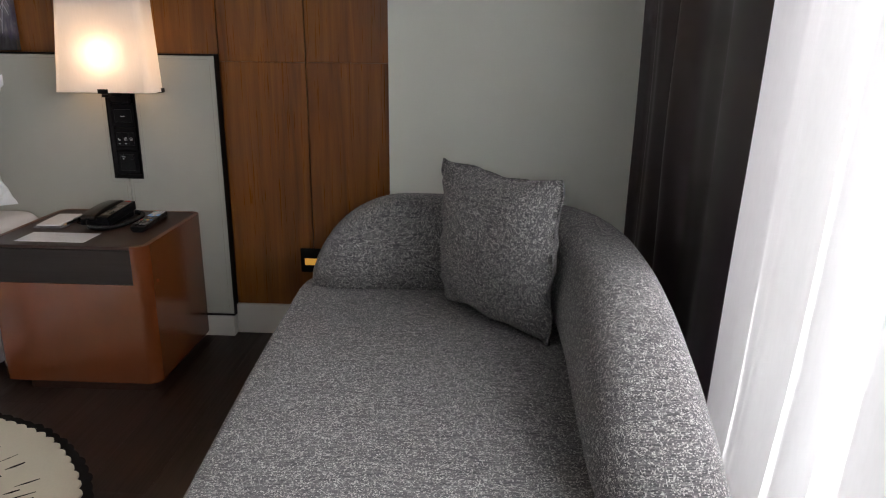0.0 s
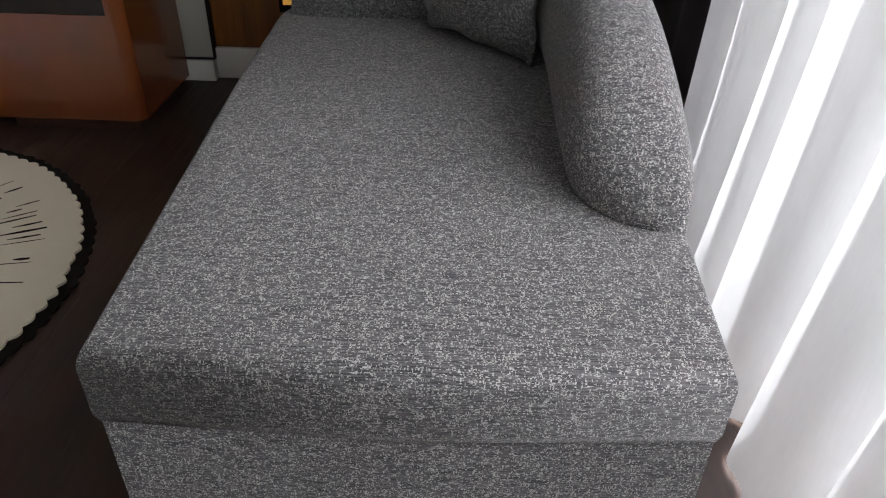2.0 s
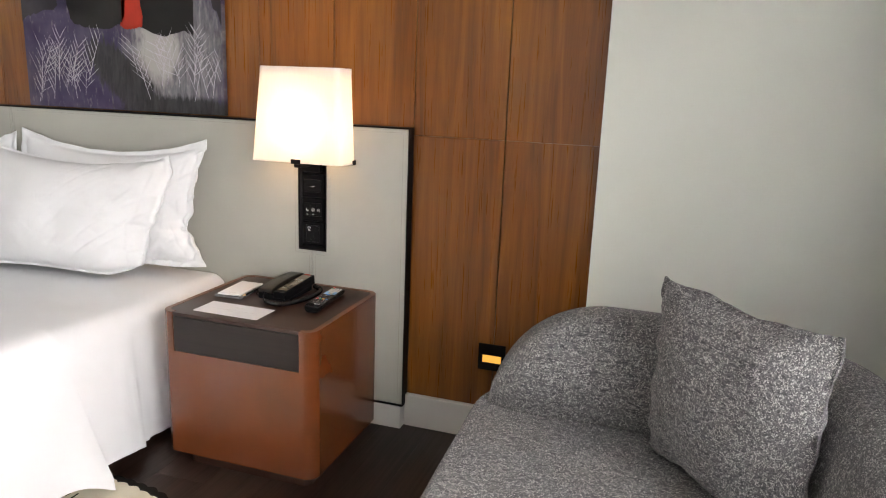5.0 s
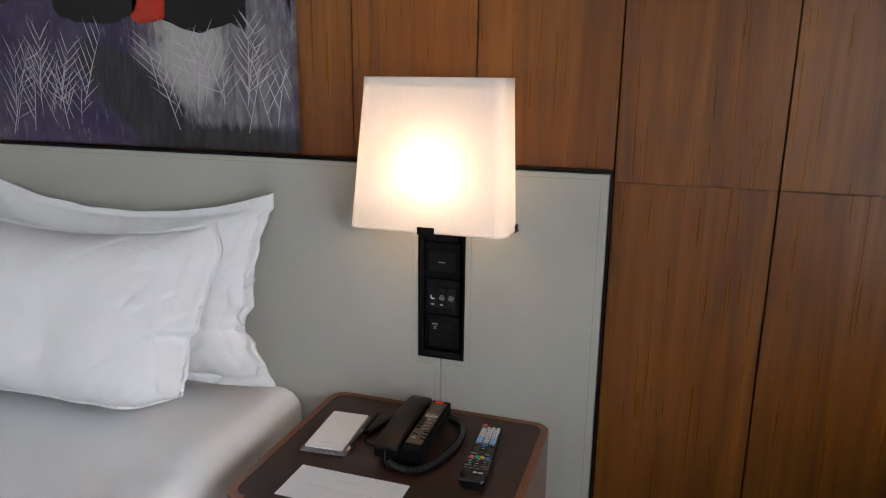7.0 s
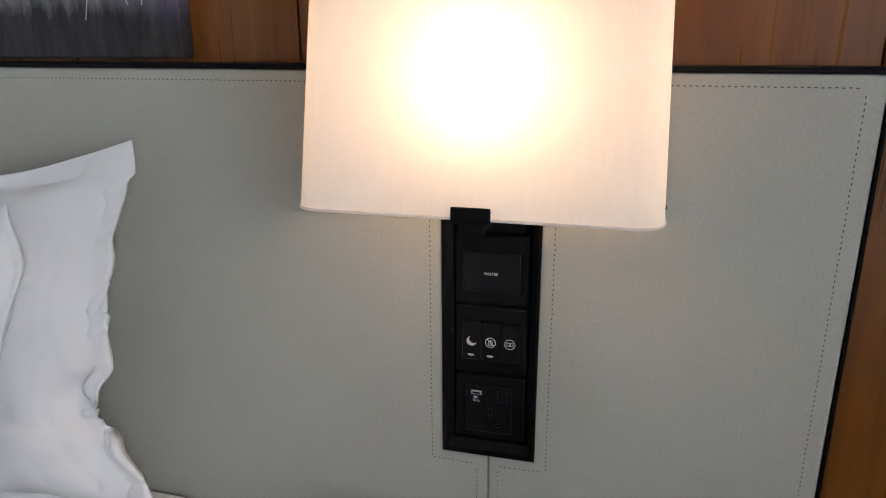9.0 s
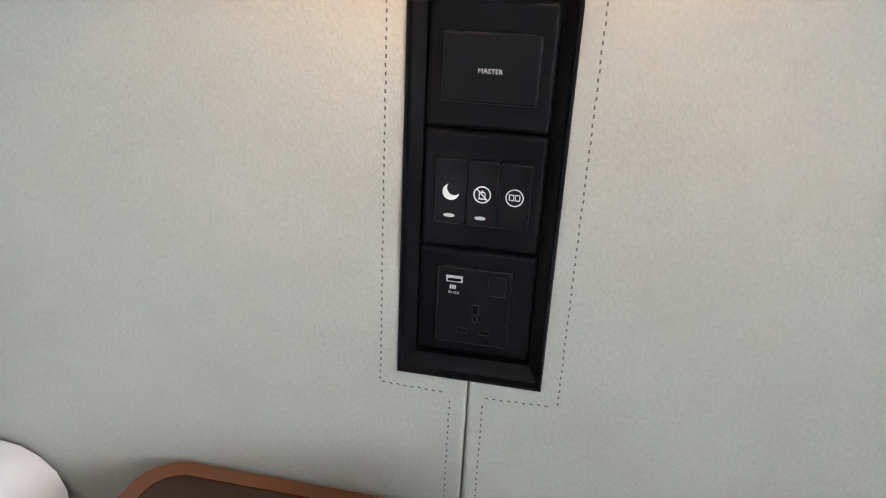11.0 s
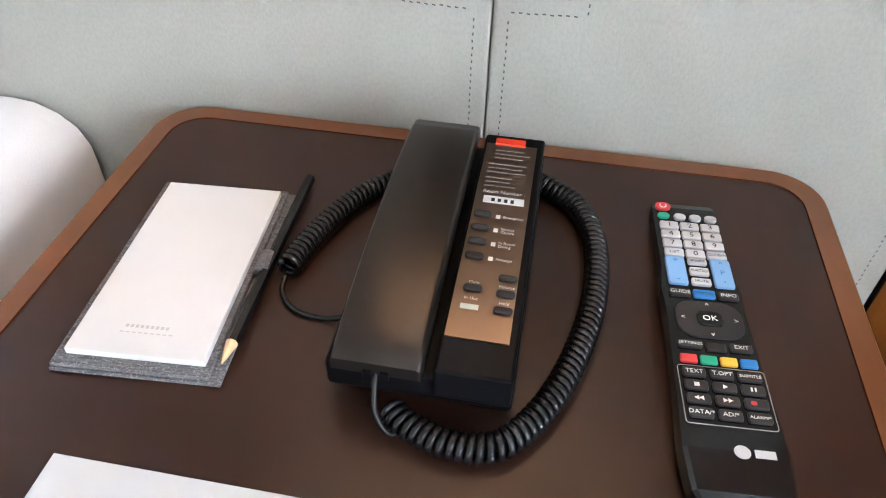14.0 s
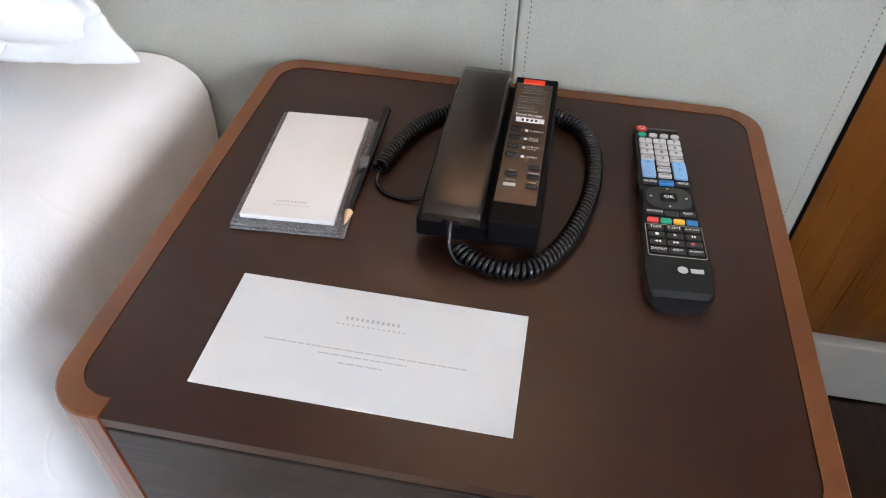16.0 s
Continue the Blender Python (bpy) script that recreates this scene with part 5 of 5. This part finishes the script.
PLAN = [(0.930, -2.196), (1.385, -2.215), (1.815, -2.190), (1.838, -1.830), (1.868, -1.282), (1.885, -0.838), (1.806, -0.530), (1.608, -0.400), (1.283, -0.385), (0.975, -0.395), (0.846, -0.500), (0.842, -0.790), (0.860, -1.200), (0.893, -1.670)]


def plan_line(inset=0.0):
    """The outline with tight front corners and a full back curve."""
    P = [Vector((x, y, 0)) for x, y in PLAN]
    pts = smooth_path([P[i] for i in range(2, 14)] + [P[0]], 8)
    pts = [P[1]] + pts
    out = []
    n = len(pts)
    for i in range(n):
        d = (pts[(i + 1) % n] - pts[i - 1]).normalized()
        out.append(pts[i] + Vector((-d.y, d.x, 0)) * inset)
    return [(p.x - cx, p.y - cy) for p in out]


def cushion_solid(outline, z0, z1, r, dome, bm=None):
    """A padded slab over an outline, with round edges and a gentle crown."""
    bm = bm or bmesh.new()
    c = Vector((sum(p[0] for p in outline) / len(outline), sum(p[1] for p in outline) / len(outline)))
    prof = [(0.006, z0), (0.0, z0 + 0.02), (0.0, z1 - r)] + [(r * (1 - math.cos(k * math.pi / 10)), z1 - r * (1 - math.sin(k * math.pi / 10))) for k in range(1, 6)]
    loops = []
    n = len(outline)
    for inset, z in prof:
        ring_pts = []
        for x, y in outline:
            d = Vector((x, y)) - c
            q = c + d * (1 - inset / max(d.length, 1e-6) * 1.15)
            ring_pts.append(bm.verts.new((q.x, q.y, z)))
        loops.append(ring_pts)
    base_in = prof[-1][0]
    for f in (0.9, 0.78, 0.62, 0.45, 0.28, 0.12):
        ring_pts = []
        for x, y in outline:
            d = (Vector((x, y)) - c) * (1 - base_in / 0.6) * f
            q = c + d
            ring_pts.append(bm.verts.new((q.x, q.y, z1 + dome * (1 - f ** 2) + 0.003 * noise.noise(Vector((q.x * 4, q.y * 4, 2))))))
        loops.append(ring_pts)
    for a, b in zip(loops, loops[1:]):
        for k in range(n):
            bm.faces.new((a[k], a[(k + 1) % n], b[(k + 1) % n], b[k]))
    bm.faces.new(loops[0][::-1]), bm.faces.new(loops[-1])
    return bm


part("base", prism(plan_line(0.012), 0.03, 0.325, 0.006, 2), M["tweed"], chaise, "grey tweed covered base", False)
part("seat", cushion_solid(plan_line(0.0), 0.322, 0.453, 0.028, 0.014), M["tweed"], chaise, "long grey tweed seat", True)


def back_rest():
    """The low back: a padded band that starts at the rear, rounds the corner and runs down one side."""
    line = smooth_path([Vector(p) for p in ((0.866, -0.535, 0), (1.08, -0.525, 0), (1.34, -0.525, 0), (1.545, -0.560, 0), (1.690, -0.670, 0), (1.752, -0.860, 0), (1.762, -1.120, 0), (1.752, -1.450, 0), (1.738, -1.852, 0))], 14)
    lengths = [0.0]
    for a, b in zip(line, line[1:]):
        lengths.append(lengths[-1] + (b - a).length)
    total = lengths[-1]
    bm = bmesh.new()
    rings = []
    n = len(line)
    m = 36
    zb0 = 0.36
    for i, p in enumerate(line):
        s = lengths[i]
        d = (line[min(i + 1, n - 1)] - line[max(i - 1, 0)]).normalized()
        nrm = Vector((-d.y, d.x, 0))
        rise = math.sqrt(max(0.0, 1 - max(0.0, 1 - s / 0.33) ** 2))
        e = total - s
        fall = max(0.0, 1 - max(0.0, 1 - e / 0.80) ** 2.1) ** 0.5
        top = 0.754
        h = 0.405 + (top - 0.405) * min(rise, fall)
        th = 0.125 * min(1.0, 0.62 + 0.38 * min(1, s / 0.10))
        nose = 0.125 * (1 - math.sqrt(max(0.0, 1 - max(0.0, 1 - e / 0.17) ** 2))) * 0.80
        th -= nose
        p = p + nrm * nose
        ring_pts = []
        for k in range(m + 1):
            q = 2 * k / m - 1
            a = math.pi / 2 * (1 + math.copysign(1 - (1 - abs(q)) ** 1.7, q))
            ca, sa = math.cos(a), math.sin(a)
            z = zb0 + (h - zb0) * abs(sa) ** 0.58
            tuck = 0.036 * max(0.0, 1 - max(0.0, z - 0.445) / 0.085) ** 1.5
            off = (th - tuck) * math.copysign(abs(ca) ** 0.62, ca)
            ring_pts.append(bm.verts.new((p.x + nrm.x * off - cx, p.y + nrm.y * off - cy, z)))
        rings.append(ring_pts)
    for a, b in zip(rings, rings[1:]):
        for k in range(m):
            bm.faces.new((a[k], a[k + 1], b[k + 1], b[k]))
        bm.faces.new((a[m], a[0], b[0], b[m]))
    bm.faces.new(rings[0]), bm.faces.new(rings[-1][::-1])
    return bm


part("backrest", back_rest(), M["tweed"], chaise, "curved padded grey tweed back and arm", True)
for x, y in ((1.02, -2.13), (1.74, -2.13), (0.95, -0.60), (1.76, -0.65)):
    leg = bmesh.new()
    bmesh.ops.create_cone(leg, cap_ends=True, segments=16, radius1=0.02, radius2=0.024, depth=0.032, matrix=Matrix.Translation((x - cx, y - cy, 0.016)))
    part("leg", leg, M["black"], chaise)


def square_cushion():
    return pillow_mesh(0.460, 0.448, 0.17, 0.004, 33, 40, 40)


standing("cushion", square_cushion(), (1.468, -0.868, 0.462), -1.5, -48, M["tweed"], "square grey tweed cushion leaning in the chaise corner", "cushion", roll=0.5)

# ---- curtains ----
def drape(name, y0, y1, xc, amp, wave, z0, z1, material, seed, nu, label, parent, flare=0.0, lean=None, toe=0.0, broad=False, crease=0.0):
    rng4 = random.Random(seed)
    ph = rng4.uniform(0, 6)

    def f(u, v):
        y = lerp(y0, y1, u)
        z = lerp(z0, z1, v)
        warp = y + 0.06 * noise.noise(Vector((y * 3.1, 0, seed)))
        a = 2 * math.pi * warp / wave + ph
        fl = amp * (0.75 + 0.5 * noise.noise(Vector((y * 2.0, 3, seed)))) * (1 + flare * (1 - v))
        if broad:
            # tight pleats at the wall that open into broad folds at the leading edge
            a = 2 * math.pi * (7.2 * u - 4.9 * u * u + 0.9 * u ** 3) + ph
            fl *= 0.75 + 0.45 * u
        crimp = crease * noise.noise(Vector((y * 17, z * 0.5, seed + 4)))
        x = xc - toe * (1 - v) ** 2 + fl * (math.sin(a) + 0.25 * math.sin(2.3 * a + 1.0)) + crimp + 0.012 * noise.noise(Vector((y * 5, z * 1.4, seed)))
        yy = y + fl * 0.55 * math.cos(a) + (lean * (1 - v) if lean else 0) * u
        return (x, yy, z)

    ob = part(name, sheet(nu, 26, f), material, parent, label, True)
    return ob


drapes = thing("curtain", (2.04, -0.74, 0.015), 0, "heavy charcoal satin curtain drawn aside at the window", "curtain")
d1 = drape("cloth", -0.046, -1.38, 2.03, 0.036, 0.235, 0.012, 2.62, M["drape"], 5, 260, "", None, 0.25, 0.17, broad=True)
d1.parent = drapes
d1.matrix_parent_inverse = drapes.matrix_world.inverted()
sheers = thing("sheer_curtain", (2.13, -2.7, 0.01), 0, "full-length white sheer curtain glowing with daylight", "curtain")
s1 = drape("cloth", -1.05, -5.0, 2.115, 0.026, 0.23, 0.008, 2.62, M["sheer"], 9, 760, "", None, 0.8, None, 0.11, crease=0.016)
s1.parent = sheers
s1.matrix_parent_inverse = sheers.matrix_world.inverted()
tagged(part("curtain_track", box(1.97, 2.24, Y0 + 0.02, -0.05, 2.62, H - 0.002, 0.003), M["white"]), "white curtain pelmet under the ceiling", "curtain track", **structure)

# ---- floor boards, each a plank of its own ----
rng = random.Random(2)
plank_w, plank_l = 0.19, 1.5
x = X0
shared = {}
while x < X1 - 0.02:
    w = min(plank_w, X1 - x)
    y = Y0 - rng.uniform(0, plank_l)
    while y < YW:
        a, b = max(y, Y0), min(y + plank_l, 0.02)
        if b - a > 0.05:
            key_ = (round(w, 3), round(b - a, 3))
            if key_ not in shared:
                me = bpy.data.meshes.new("plank")
                bmp = box(0.0002, w - 0.0002, 0.0002, b - a - 0.0002, -0.006, 0.0, 0.0003, 1)
                bmp.to_mesh(me)
                bmp.free()
                me.materials.append(M["floor"])
                shared[key_] = me
            pl = new("plank", shared[key_])
            pl.parent = floor
            pl.matrix_basis = Matrix.Translation((x, a, 0))
        y += plank_l
    x += plank_w
